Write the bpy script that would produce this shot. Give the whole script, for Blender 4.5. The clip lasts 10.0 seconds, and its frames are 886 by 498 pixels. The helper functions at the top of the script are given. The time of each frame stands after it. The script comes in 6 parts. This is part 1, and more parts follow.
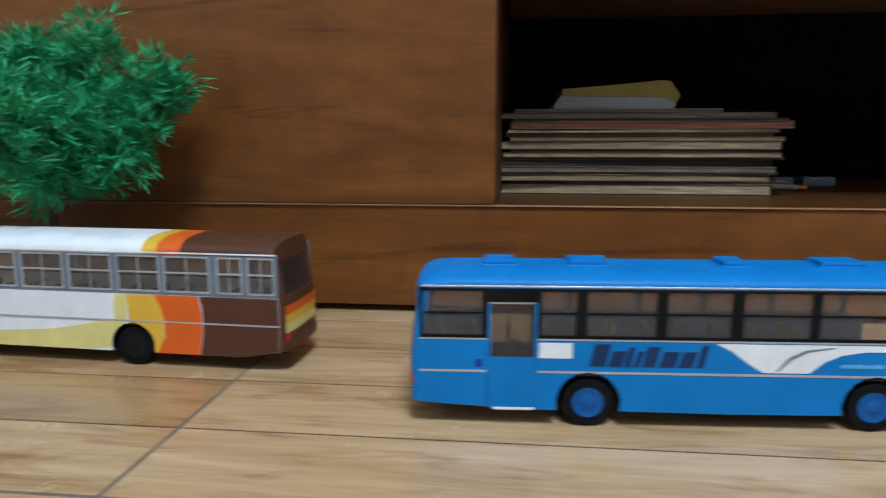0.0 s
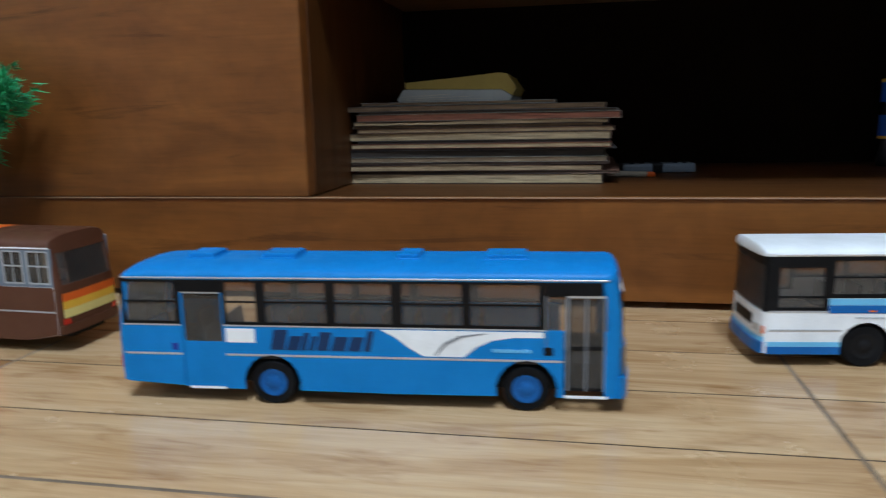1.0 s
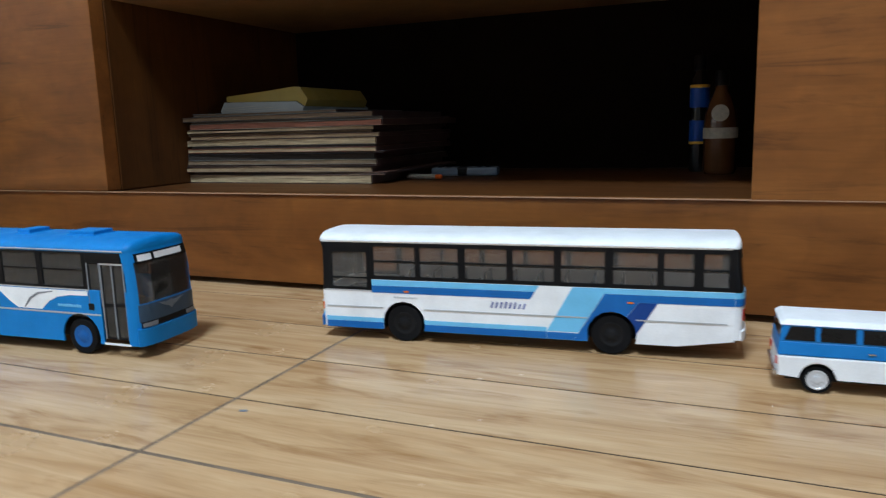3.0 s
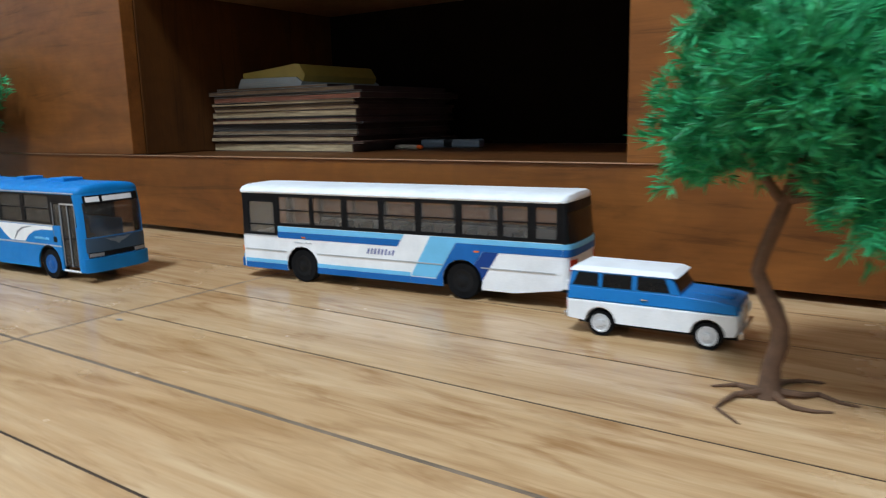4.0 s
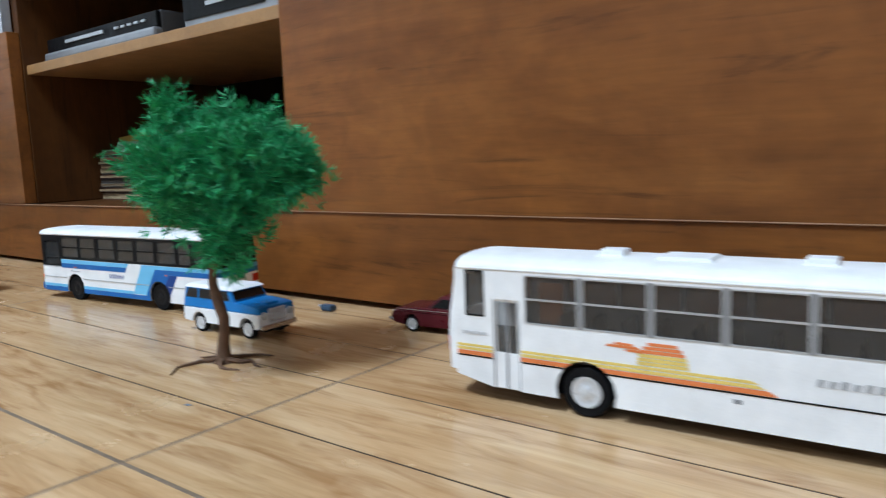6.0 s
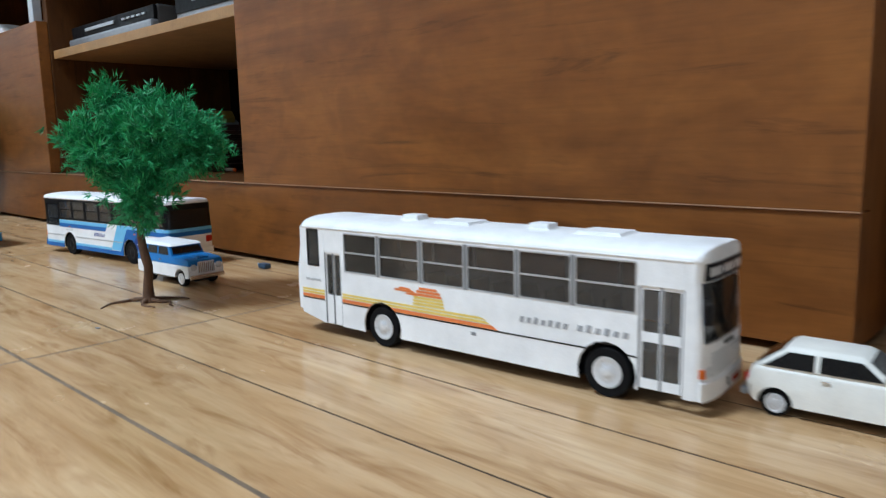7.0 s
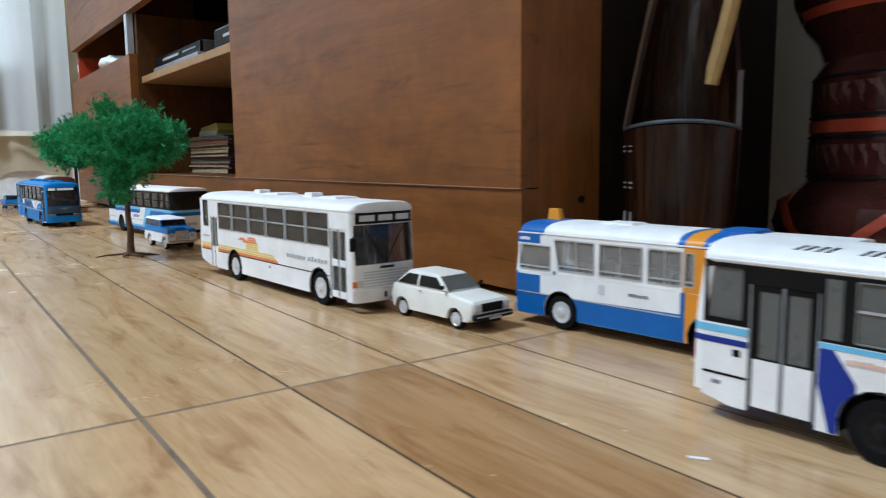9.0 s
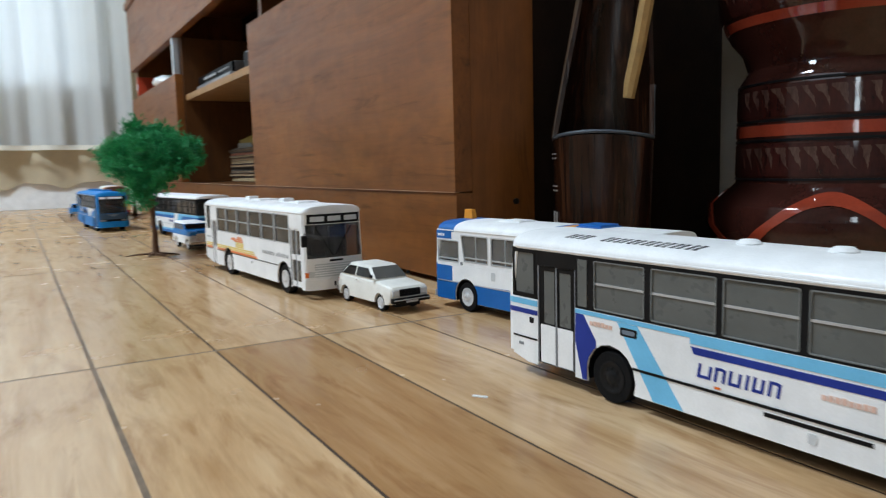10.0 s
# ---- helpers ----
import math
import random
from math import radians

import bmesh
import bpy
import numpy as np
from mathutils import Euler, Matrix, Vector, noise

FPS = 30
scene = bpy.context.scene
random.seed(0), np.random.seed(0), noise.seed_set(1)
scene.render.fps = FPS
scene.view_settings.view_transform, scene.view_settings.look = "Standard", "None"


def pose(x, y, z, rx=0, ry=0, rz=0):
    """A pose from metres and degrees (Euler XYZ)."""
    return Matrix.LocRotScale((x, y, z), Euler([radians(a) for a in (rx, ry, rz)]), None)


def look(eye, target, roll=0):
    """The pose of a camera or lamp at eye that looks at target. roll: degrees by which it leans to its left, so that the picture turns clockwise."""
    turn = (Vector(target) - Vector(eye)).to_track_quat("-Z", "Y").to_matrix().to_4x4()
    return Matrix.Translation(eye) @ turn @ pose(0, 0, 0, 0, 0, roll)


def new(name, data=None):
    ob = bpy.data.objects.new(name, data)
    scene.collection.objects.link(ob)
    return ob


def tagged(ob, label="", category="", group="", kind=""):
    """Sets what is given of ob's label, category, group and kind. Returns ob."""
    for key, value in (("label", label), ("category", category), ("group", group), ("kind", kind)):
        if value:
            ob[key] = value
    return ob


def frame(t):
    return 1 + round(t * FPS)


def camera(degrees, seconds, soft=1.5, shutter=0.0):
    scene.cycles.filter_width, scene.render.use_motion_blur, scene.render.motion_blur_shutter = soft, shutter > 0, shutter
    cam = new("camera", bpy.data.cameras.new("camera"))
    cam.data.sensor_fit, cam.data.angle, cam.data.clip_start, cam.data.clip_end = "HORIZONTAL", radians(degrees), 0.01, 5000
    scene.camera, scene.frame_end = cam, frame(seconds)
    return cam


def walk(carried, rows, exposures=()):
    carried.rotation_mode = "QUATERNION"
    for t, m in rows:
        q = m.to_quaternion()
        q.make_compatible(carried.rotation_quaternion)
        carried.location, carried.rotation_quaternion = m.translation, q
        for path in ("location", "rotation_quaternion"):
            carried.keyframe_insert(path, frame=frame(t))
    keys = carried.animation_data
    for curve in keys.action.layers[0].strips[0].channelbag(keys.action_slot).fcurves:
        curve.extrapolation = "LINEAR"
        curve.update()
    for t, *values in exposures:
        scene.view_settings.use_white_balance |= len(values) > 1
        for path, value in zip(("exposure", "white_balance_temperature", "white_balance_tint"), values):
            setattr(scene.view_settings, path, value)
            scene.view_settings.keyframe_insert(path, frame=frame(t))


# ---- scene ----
cam = camera(62.9, 10.0, soft=1.15, shutter=0.5)
PATH = [
    (0, (0.1244, 0.1241, 0.1489), (-0.1087, 2.0838, -0.1758), -0.14),
    (0.5, (0.2168, 0.1278, 0.1600), (-0.0456, 2.0768, -0.2041), -0.83),
    (1, (0.3208, 0.1205, 0.1599), (-0.0426, 2.0507, -0.2176), -1.20),
    (1.5, (0.4192, 0.1343, 0.1495), (0.0383, 2.0535, -0.2646), -0.87),
    (2, (0.4995, 0.1281, 0.1511), (0.0606, 2.0463, -0.2066), -1.23),
    (2.5, (0.6068, 0.1231, 0.1582), (0.0145, 2.0088, -0.1473), -1.08),
    (2.7, (0.648, 0.129, 0.1555), (-0.0015, 1.9922, -0.1712), -1.1),
    (3.8, (0.87, 0.181, 0.127), (-0.231, 1.819, -0.201), -2.2),
    (4, (0.9, 0.182, 0.125), (-0.212, 1.806, -0.231), -1.3),
    (4.5, (0.978, 0.19, 0.134), (-0.25, 1.737, -0.176), -0.9),
    (5, (1.063, 0.189, 0.139), (-0.23, 1.695, -0.112), -2.7),
    (5.5, (1.172, 0.194, 0.151), (-0.057, 1.751, -0.103), -1.4),
    (6, (1.277, 0.221, 0.139), (0.052, 1.78, -0.119), -2.3),
    (6.2, (1.314, 0.232, 0.137), (0.056, 1.764, -0.132), -1.9),
    (7.3, (1.51, 0.247, 0.132), (0.089, 1.61, -0.217), -1.1),
    (7.5, (1.548, 0.257, 0.122), (0.074, 1.555, -0.258), -1.3),
    (8, (1.629, 0.275, 0.113), (0.128, 1.57, -0.147), -1.1),
    (8.5, (1.717, 0.284, 0.118), (0.167, 1.522, -0.138), -1.5),
    (9, (1.781, 0.311, 0.113), (0.171, 1.471, -0.133), -0.6),
    (9.5, (1.842, 0.339, 0.119), (0.224, 1.487, -0.131), -1.1),
    (10, (1.916, 0.351, 0.114), (0.203, 1.358, -0.115), -1.5),
]
EXPOSURES = [(0, -0.45, 6500, 10), (2.5, -0.33, 6550, 10), (4.5, -0.15, 6800, 10), (6.0, -0.09, 6500, 10), (7.5, -0.17, 6650, 10), (9.0, -0.10, 6600, 10), (10, -0.13, 6950, 10)]
walk(cam, [(t, look(eye, target, roll)) for t, eye, target, roll in PATH], EXPOSURES)

# ---- world and light ----
world = bpy.data.worlds.new("world")
scene.world = world
world.use_nodes = True
_sky = world.node_tree.nodes.new("ShaderNodeTexSky")
_sky.sky_type, _sky.sun_disc = "NISHITA", False
_sky.sun_elevation, _sky.sun_rotation = radians(50), radians(200)
world.node_tree.links.new(_sky.outputs[0], world.node_tree.nodes["Background"].inputs[0])
world.node_tree.nodes["Background"].inputs[1].default_value = 0.1


def window_light(name, m, w, h, watts, colour):
    data = bpy.data.lights.new(name, "AREA")
    data.shape, data.size, data.size_y, data.energy, data.color = "RECTANGLE", w, h, watts, colour
    ob = new(name, data)
    ob.matrix_world = m
    return ob


BACK_Y, LEFT_X, RIGHT_X, WALL_Y, TOP = -1.7, -0.95, 3.2, 1.26, 2.6
window_light("window_light_back", look((1.75, BACK_Y - 0.05, 1.9), (1.75, 1.0, 1.0)), 1.9, 0.9, 10, (0.665, 0.83, 1.0))
window_light("ceiling_lamp_light", look((0.5, -0.75, 2.50), (0.5, -0.75, 0.0)), 0.65, 0.65, 122, (0.65, 0.82, 1.0))
window_light("window_light_left", look((LEFT_X - 0.05, -0.3, 1.2), (1.0, -0.3, 1.2)), 1.8, 1.9, 26, (0.65, 0.81, 1.0))
window_light("window_light_low", look((RIGHT_X + 0.06, -1.40, 0.47), (RIGHT_X - 1.0, -1.40, 0.47)), 0.46, 0.40, 9.0, (0.69, 0.85, 1.0))


# ---- materials ----
def material(name):
    m = bpy.data.materials.new(name)
    m.use_nodes = True
    return m, m.node_tree, m.node_tree.nodes["Principled BSDF"]


def coords(nt, scale=(1, 1, 1), source="Object"):
    tc, mp = nt.nodes.new("ShaderNodeTexCoord"), nt.nodes.new("ShaderNodeMapping")
    mp.inputs["Scale"].default_value = scale
    nt.links.new(tc.outputs[source], mp.inputs["Vector"])
    return mp.outputs["Vector"]


def noise_tex(nt, vec, scale, detail=4.0, rough=0.55, distort=0.0):
    n = nt.nodes.new("ShaderNodeTexNoise")
    n.inputs["Scale"].default_value, n.inputs["Detail"].default_value = scale, detail
    n.inputs["Roughness"].default_value, n.inputs["Distortion"].default_value = rough, distort
    nt.links.new(vec, n.inputs["Vector"])
    return n.outputs["Fac"]


def ramp(nt, fac, stops):
    r = nt.nodes.new("ShaderNodeValToRGB")
    els = r.color_ramp.elements
    while len(els) < len(stops):
        els.new(0.5)
    for e, (p, c) in zip(els, stops):
        e.position, e.color = p, (*c, 1) if len(c) == 3 else c
    nt.links.new(fac, r.inputs["Fac"])
    return r.outputs["Color"]


def blend(nt, fac, a, b, how="MIX"):
    n = nt.nodes.new("ShaderNodeMix")
    n.data_type, n.blend_type = "RGBA", how
    for sock, v in ((n.inputs[0], fac), (n.inputs[6], a), (n.inputs[7], b)):
        if isinstance(v, (int, float)):
            sock.default_value = v
        elif isinstance(v, tuple):
            sock.default_value = (*v, 1)
        else:
            nt.links.new(v, sock)
    return n.outputs[2]


def bump(nt, bsdf, height, strength, distance):
    b = nt.nodes.new("ShaderNodeBump")
    b.inputs["Strength"].default_value, b.inputs["Distance"].default_value = strength, distance
    nt.links.new(height, b.inputs["Height"])
    nt.links.new(b.outputs[0], bsdf.inputs["Normal"])


def paint(name, c, rough=0.42, coat=0.05, metal=0.0, wear=0.06, spec=0.30):
    """Sprayed or printed model paint with faint mottling and handling marks."""
    m, nt, b = material(name)
    v = coords(nt)
    lo = tuple(x * (1 - 2.2 * wear) for x in c)
    hi = tuple(min(1, x * (1 + wear) + 0.004) for x in c)
    big, fine = noise_tex(nt, v, 45, 3), noise_tex(nt, v, 900, 3)
    nt.links.new(blend(nt, 0.25, ramp(nt, big, [(0.3, lo), (0.7, hi)]), ramp(nt, fine, [(0.35, lo), (0.65, hi)])), b.inputs["Base Color"])
    r = ramp(nt, noise_tex(nt, v, 120, 4), [(0.3, (rough * 0.8,) * 3), (0.75, (min(1, rough * 1.3),) * 3)])
    nt.links.new(r, b.inputs["Roughness"])
    b.inputs["Metallic"].default_value, b.inputs["Coat Weight"].default_value = metal, coat
    b.inputs["Coat Roughness"].default_value = 0.15
    b.inputs["Specular IOR Level"].default_value = spec
    bump(nt, b, fine, 0.12, 0.0001)
    return m


def tinted(name, c, gloss=0.06, veil=0.085, haze=(0.38, 0.37, 0.36)):
    """Thin tinted window plastic: see-through, with a mottled diffuse veil and a clear sheen."""
    m, nt, b = material(name)
    nt.nodes.remove(b)
    tr, gl, mx, fr = (nt.nodes.new("ShaderNode" + k) for k in ("BsdfTransparent", "BsdfGlossy", "MixShader", "Fresnel"))
    tr.inputs[0].default_value, gl.inputs["Roughness"].default_value = (*c, 1), gloss
    fr.inputs[0].default_value = 1.45
    df, hz = nt.nodes.new("ShaderNodeBsdfDiffuse"), nt.nodes.new("ShaderNodeMixShader")
    df.inputs[0].default_value = (*haze, 1)
    nt.links.new(ramp(nt, noise_tex(nt, coords(nt), 60, 4), [(0.3, (veil * 0.75,) * 3), (0.7, (veil * 1.25,) * 3)]), hz.inputs[0])
    nt.links.new(tr.outputs[0], hz.inputs[1])
    nt.links.new(df.outputs[0], hz.inputs[2])
    for a, z in ((fr.outputs[0], mx.inputs[0]), (hz.outputs[0], mx.inputs[1]), (gl.outputs[0], mx.inputs[2]),
                 (mx.outputs[0], nt.nodes["Material Output"].inputs[0])):
        nt.links.new(a, z)
    return m


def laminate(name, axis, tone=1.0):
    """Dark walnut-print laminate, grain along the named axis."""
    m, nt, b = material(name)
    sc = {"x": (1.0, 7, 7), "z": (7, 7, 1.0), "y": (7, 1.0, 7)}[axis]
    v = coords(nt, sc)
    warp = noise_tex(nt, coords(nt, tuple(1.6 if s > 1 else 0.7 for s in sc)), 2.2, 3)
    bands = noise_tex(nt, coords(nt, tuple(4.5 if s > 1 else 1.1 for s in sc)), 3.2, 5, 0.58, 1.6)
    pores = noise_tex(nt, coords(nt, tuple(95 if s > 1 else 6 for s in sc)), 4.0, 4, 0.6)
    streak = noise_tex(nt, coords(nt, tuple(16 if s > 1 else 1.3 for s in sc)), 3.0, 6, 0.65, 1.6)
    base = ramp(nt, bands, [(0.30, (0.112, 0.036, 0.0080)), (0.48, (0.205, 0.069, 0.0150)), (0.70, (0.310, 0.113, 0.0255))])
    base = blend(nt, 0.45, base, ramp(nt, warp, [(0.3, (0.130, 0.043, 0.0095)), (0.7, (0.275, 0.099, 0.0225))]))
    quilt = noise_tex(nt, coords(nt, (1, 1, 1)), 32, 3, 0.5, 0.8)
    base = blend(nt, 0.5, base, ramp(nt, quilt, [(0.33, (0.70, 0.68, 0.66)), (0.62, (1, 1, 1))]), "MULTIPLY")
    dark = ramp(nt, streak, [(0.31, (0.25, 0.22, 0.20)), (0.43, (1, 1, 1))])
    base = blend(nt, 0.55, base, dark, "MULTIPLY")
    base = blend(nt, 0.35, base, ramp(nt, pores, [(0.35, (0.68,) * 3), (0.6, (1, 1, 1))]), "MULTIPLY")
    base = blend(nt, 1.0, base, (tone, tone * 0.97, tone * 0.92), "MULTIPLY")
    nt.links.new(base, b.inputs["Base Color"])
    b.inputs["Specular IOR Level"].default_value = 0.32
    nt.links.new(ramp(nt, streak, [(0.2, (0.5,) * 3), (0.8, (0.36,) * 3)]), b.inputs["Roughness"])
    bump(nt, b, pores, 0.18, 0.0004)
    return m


def tile_wood(name, shade=(1.0, 1.0, 1.0)):
    """Glazed wood-print floor tile; every strip has its own tone and its own stretch of grain."""
    m, nt, b = material(name)
    info, tc = nt.nodes.new("ShaderNodeObjectInfo"), nt.nodes.new("ShaderNodeTexCoord")
    shift = nt.nodes.new("ShaderNodeVectorMath")
    shift.operation = "MULTIPLY_ADD"
    nt.links.new(info.outputs["Random"], shift.inputs[0])
    shift.inputs[1].default_value = (37.0, 53.0, 11.0)
    nt.links.new(tc.outputs["Object"], shift.inputs[2])

    def at(scale):
        mp = nt.nodes.new("ShaderNodeMapping")
        mp.inputs["Scale"].default_value = scale
        nt.links.new(shift.outputs[0], mp.inputs["Vector"])
        return mp.outputs["Vector"]

    broad = noise_tex(nt, at((1.6, 12, 1)), 2.6, 5, 0.6, 1.4)
    grain = noise_tex(nt, at((5, 75, 1)), 3.2, 5, 0.65, 0.6)
    knots = noise_tex(nt, at((4.5, 20, 1)), 3.0, 4, 0.6, 0.7)
    base = ramp(nt, broad, [(0.27, (0.45, 0.250, 0.112)), (0.5, (0.60, 0.378, 0.198)), (0.75, (0.71, 0.490, 0.290))])
    base = blend(nt, 0.34, base, ramp(nt, grain, [(0.33, (0.66, 0.60, 0.53)), (0.58, (1, 1, 1))]), "MULTIPLY")
    base = blend(nt, 0.7, base, ramp(nt, knots, [(0.28, (0.55, 0.40, 0.27)), (0.48, (1, 1, 1))]), "MULTIPLY")
    tone = ramp(nt, info.outputs["Random"], [(0.0, (0.80, 0.76, 0.72)), (0.45, (0.97, 0.96, 0.95)), (1.0, (1.0, 1.0, 1.0))])
    base = blend(nt, 1.0, base, tone, "MULTIPLY")
    base = blend(nt, 1.0, base, shade, "MULTIPLY")
    nt.links.new(base, b.inputs["Base Color"])
    smear = noise_tex(nt, coords(nt, (4, 4, 4)), 3, 5, 0.6)
    nt.links.new(ramp(nt, smear, [(0.3, (0.17,) * 3), (0.7, (0.30,) * 3)]), b.inputs["Roughness"])
    b.inputs["Specular IOR Level"].default_value = 0.6
    bump(nt, b, grain, 0.10, 0.0004)
    return m


def mottled(name, c, rough, scale=40, depth=0.25, bump_by=0.0005, metal=0.0, spec=0.5):
    m, nt, b = material(name)
    v = coords(nt)
    n = noise_tex(nt, v, scale, 6, 0.6)
    fine = noise_tex(nt, v, scale * 12, 4, 0.6)
    lo, hi = tuple(x * (1 - depth) for x in c), tuple(min(1, x * (1 + depth * 0.6)) for x in c)
    nt.links.new(blend(nt, 0.35, ramp(nt, n, [(0.3, lo), (0.7, hi)]), ramp(nt, fine, [(0.3, lo), (0.7, hi)])), b.inputs["Base Color"])
    b.inputs["Roughness"].default_value, b.inputs["Metallic"].default_value = rough, metal
    b.inputs["Specular IOR Level"].default_value = spec
    bump(nt, b, fine, 0.3, bump_by)
    return m


BLUE = paint("azure_paint", (0.0, 0.195, 0.54), 0.45, 0.0, 0.0, 0.06, 0.2)
BLUERIM = paint("blue_wheel_disc", (0.0, 0.095, 0.33), 0.45, 0.0)
PALEPINK = paint("pale_pink_print", (0.78, 0.52, 0.43))
STEEL = paint("petrol_blue_paint", (0.002, 0.17, 0.48))
INK = paint("ink_blue_paint", (0.004, 0.030, 0.10))
RIM = paint("silver_rim_paint", (0.66, 0.67, 0.69), 0.3, 0.3, 0.15)
SKY = paint("light_blue_paint", (0.16, 0.52, 0.80))
MIDBLUE = paint("mid_blue_paint", (0.001, 0.122, 0.41))
NAVY = paint("navy_paint", (0.008, 0.032, 0.27))
ROYAL = paint("royal_blue_paint", (0.001, 0.120, 0.42))
WHITE = paint("white_paint", (0.87, 0.875, 0.885))
CREAM = paint("cream_paint", (0.81, 0.79, 0.735))
BLACK = paint("black_trim", (0.005, 0.005, 0.006), 0.45, 0.0, 0.0, 0.06, 0.14)
RUBBER = paint("tyre_rubber", (0.005, 0.005, 0.006), 0.7, 0.0, 0.0, 0.2, 0.12)
GREYTRIM = paint("grey_trim", (0.22, 0.23, 0.25), 0.45)
ALU = paint("aluminium_trim", (0.55, 0.57, 0.60), 0.35, 0.1, 0.5)
INKSLATE = paint("ink_slate_trim", (0.035, 0.075, 0.13), 0.4)
PALEGREY = paint("pale_grey_print", (0.50, 0.51, 0.53))
PRINTGREY = paint("mid_grey_print", (0.36, 0.37, 0.39))
PILLAR = paint("grey_window_pillar", (0.22, 0.225, 0.235), 0.4)
LABELBLUE = paint("bright_blue_paper", (0.003, 0.075, 0.42))
COBALT = paint("cobalt_paint", (0.002, 0.046, 0.235))
PALENAVY = paint("faded_navy_print", (0.09, 0.12, 0.34))
BLACKRIM = paint("black_wheel_disc", (0.008, 0.008, 0.009), 0.5, 0.0, 0.0, 0.1, 0.15)
# Near-black back panel: its colour carries the shade deep in the shelves.
SHADEDBACK = mottled("shaded_back_board", (0.010, 0.006, 0.004), 0.95, 30, 0.3, 0.0005, 0.0, 0.08)
SLATE = paint("slate_trim", (0.16, 0.20, 0.25), 0.45)
CHROME = paint("chrome", (0.75, 0.75, 0.76), 0.16, 0.2, 0.9)
ORANGE = paint("orange_paint", (0.80, 0.30, 0.03))
REDORANGE = paint("red_orange_paint", (0.80, 0.13, 0.015))
SOFTYELLOW = paint("soft_yellow_print", (0.80, 0.60, 0.16))
SOFTORANGE = paint("soft_orange_print", (0.78, 0.22, 0.07))
YELLOW = paint("yellow_paint", (0.83, 0.48, 0.05))
PALEYELLOW = paint("pale_yellow_paint", (0.80, 0.68, 0.25))
BROWN = paint("brown_paint", (0.10, 0.035, 0.018))
MAROON = paint("maroon_paint", (0.085, 0.006, 0.011), 0.3)
SEATS = paint("seat_plastic", (0.13, 0.12, 0.115), 0.6)
CABFLOOR = paint("cabin_floor", (0.03, 0.03, 0.032), 0.7)
LAMPGLASS = paint("lamp_lens", (0.62, 0.64, 0.66), 0.15, 0.5)
REDLENS = paint("red_lens", (0.50, 0.02, 0.01), 0.2, 0.5)
AMBER = paint("amber_lens", (0.80, 0.16, 0.02), 0.2, 0.5)
DULLFRAME = paint("dull_grey_window_frame", (0.20, 0.21, 0.205), 0.5)
SHEET = paint("grey_window_sheet", (0.112, 0.118, 0.114), 0.30, 0.2)
GLASS = tinted("tinted_window", (0.88, 0.86, 0.84))
# Stronger, paler veil stands in for a pale cabin behind the panes.
CLEARGLASS = tinted("pale_veil_window", (0.90, 0.89, 0.87), 0.06, 0.20, (0.55, 0.54, 0.52))
MIDGLASS = tinted("smoky_window", (0.55, 0.53, 0.52), 0.06, 0.07)
DARKGLASS = tinted("dark_window", (0.16, 0.15, 0.15), 0.06, 0.03)
WOODX, WOODZ = laminate("walnut_laminate", "x"), laminate("walnut_laminate_upright", "z")
# Same walnut print darkened: the recess's shade is put into the colour.
SHADEDZ, SHADEDX = laminate("shaded_inner_laminate_upright", "z", 0.40), laminate("shaded_inner_laminate", "x", 0.45)
PALEEDGE = mottled("pale_worn_edge", (0.36, 0.19, 0.10), 0.5, 30, 0.3)
# Colour for the side board where the vessel's shade is painted in.
SIDESHADE = mottled("side_shade_board", (0.020, 0.010, 0.006), 0.75, 30, 0.4, 0.0005, 0.0, 0.15)
EDGE = mottled("worn_laminate_edge", (0.34, 0.18, 0.070), 0.5, 30, 0.3)
TILE = tile_wood("wood_print_tile")
DARKTILE = tile_wood("darker_wood_print_tile", (0.80, 0.72, 0.63))
GROUT = mottled("grey_brown_grout", (0.205, 0.140, 0.092), 0.8, 45, 0.55)
GROOVE = mottled("dark_groove", (0.060, 0.034, 0.018), 0.9, 60, 0.3)
# For the unseen walls; kept dull so less bounce light fills the room.
DULLWALL = mottled("brown_grey_unseen_wall", (0.22, 0.20, 0.18), 0.8, 8, 0.08, 0.001)
WALLPAINT = mottled("white_wall_paint", (0.74, 0.73, 0.69), 0.7, 8, 0.05, 0.001)
CREAMWALL = mottled("cream_wall_paint", (0.66, 0.55, 0.36), 0.7, 8, 0.08, 0.001)
# Unseen ceiling; its dull colour is chosen to hold down bounce light.
CEIL = mottled("dull_unseen_ceiling", (0.42, 0.39, 0.35), 0.8, 8, 0.04, 0.001)
PAGES = mottled("page_edges", (0.50, 0.46, 0.38), 0.85, 300, 0.3)
BARK = mottled("brown_bark", (0.135, 0.068, 0.037), 0.85, 160, 0.5, 0.002)


# ---- builders ----
def part(name, bm, mat, parent=None, label="", k=1.0, smooth=False):
    """Links a bmesh as one mesh object; k scales its units to metres."""
    if k != 1.0:
        for v in bm.verts:
            v.co *= k
    me = bpy.data.meshes.new(name)
    if smooth:
        for f in bm.faces:
            f.smooth = True
    bm.to_mesh(me)
    bm.free()
    me.materials.append(mat)
    ob = new(name, me)
    if smooth:
        me.set_sharp_from_angle(angle=radians(38))
    if parent is not None:
        ob.parent = parent
    if label:
        tagged(ob, label=label)
    return ob


def thing(name, m, label, category, group="", kind=""):
    ob = new(name)
    ob.empty_display_size = 0.02
    ob.matrix_basis = m
    return tagged(ob, label, category, group, kind)


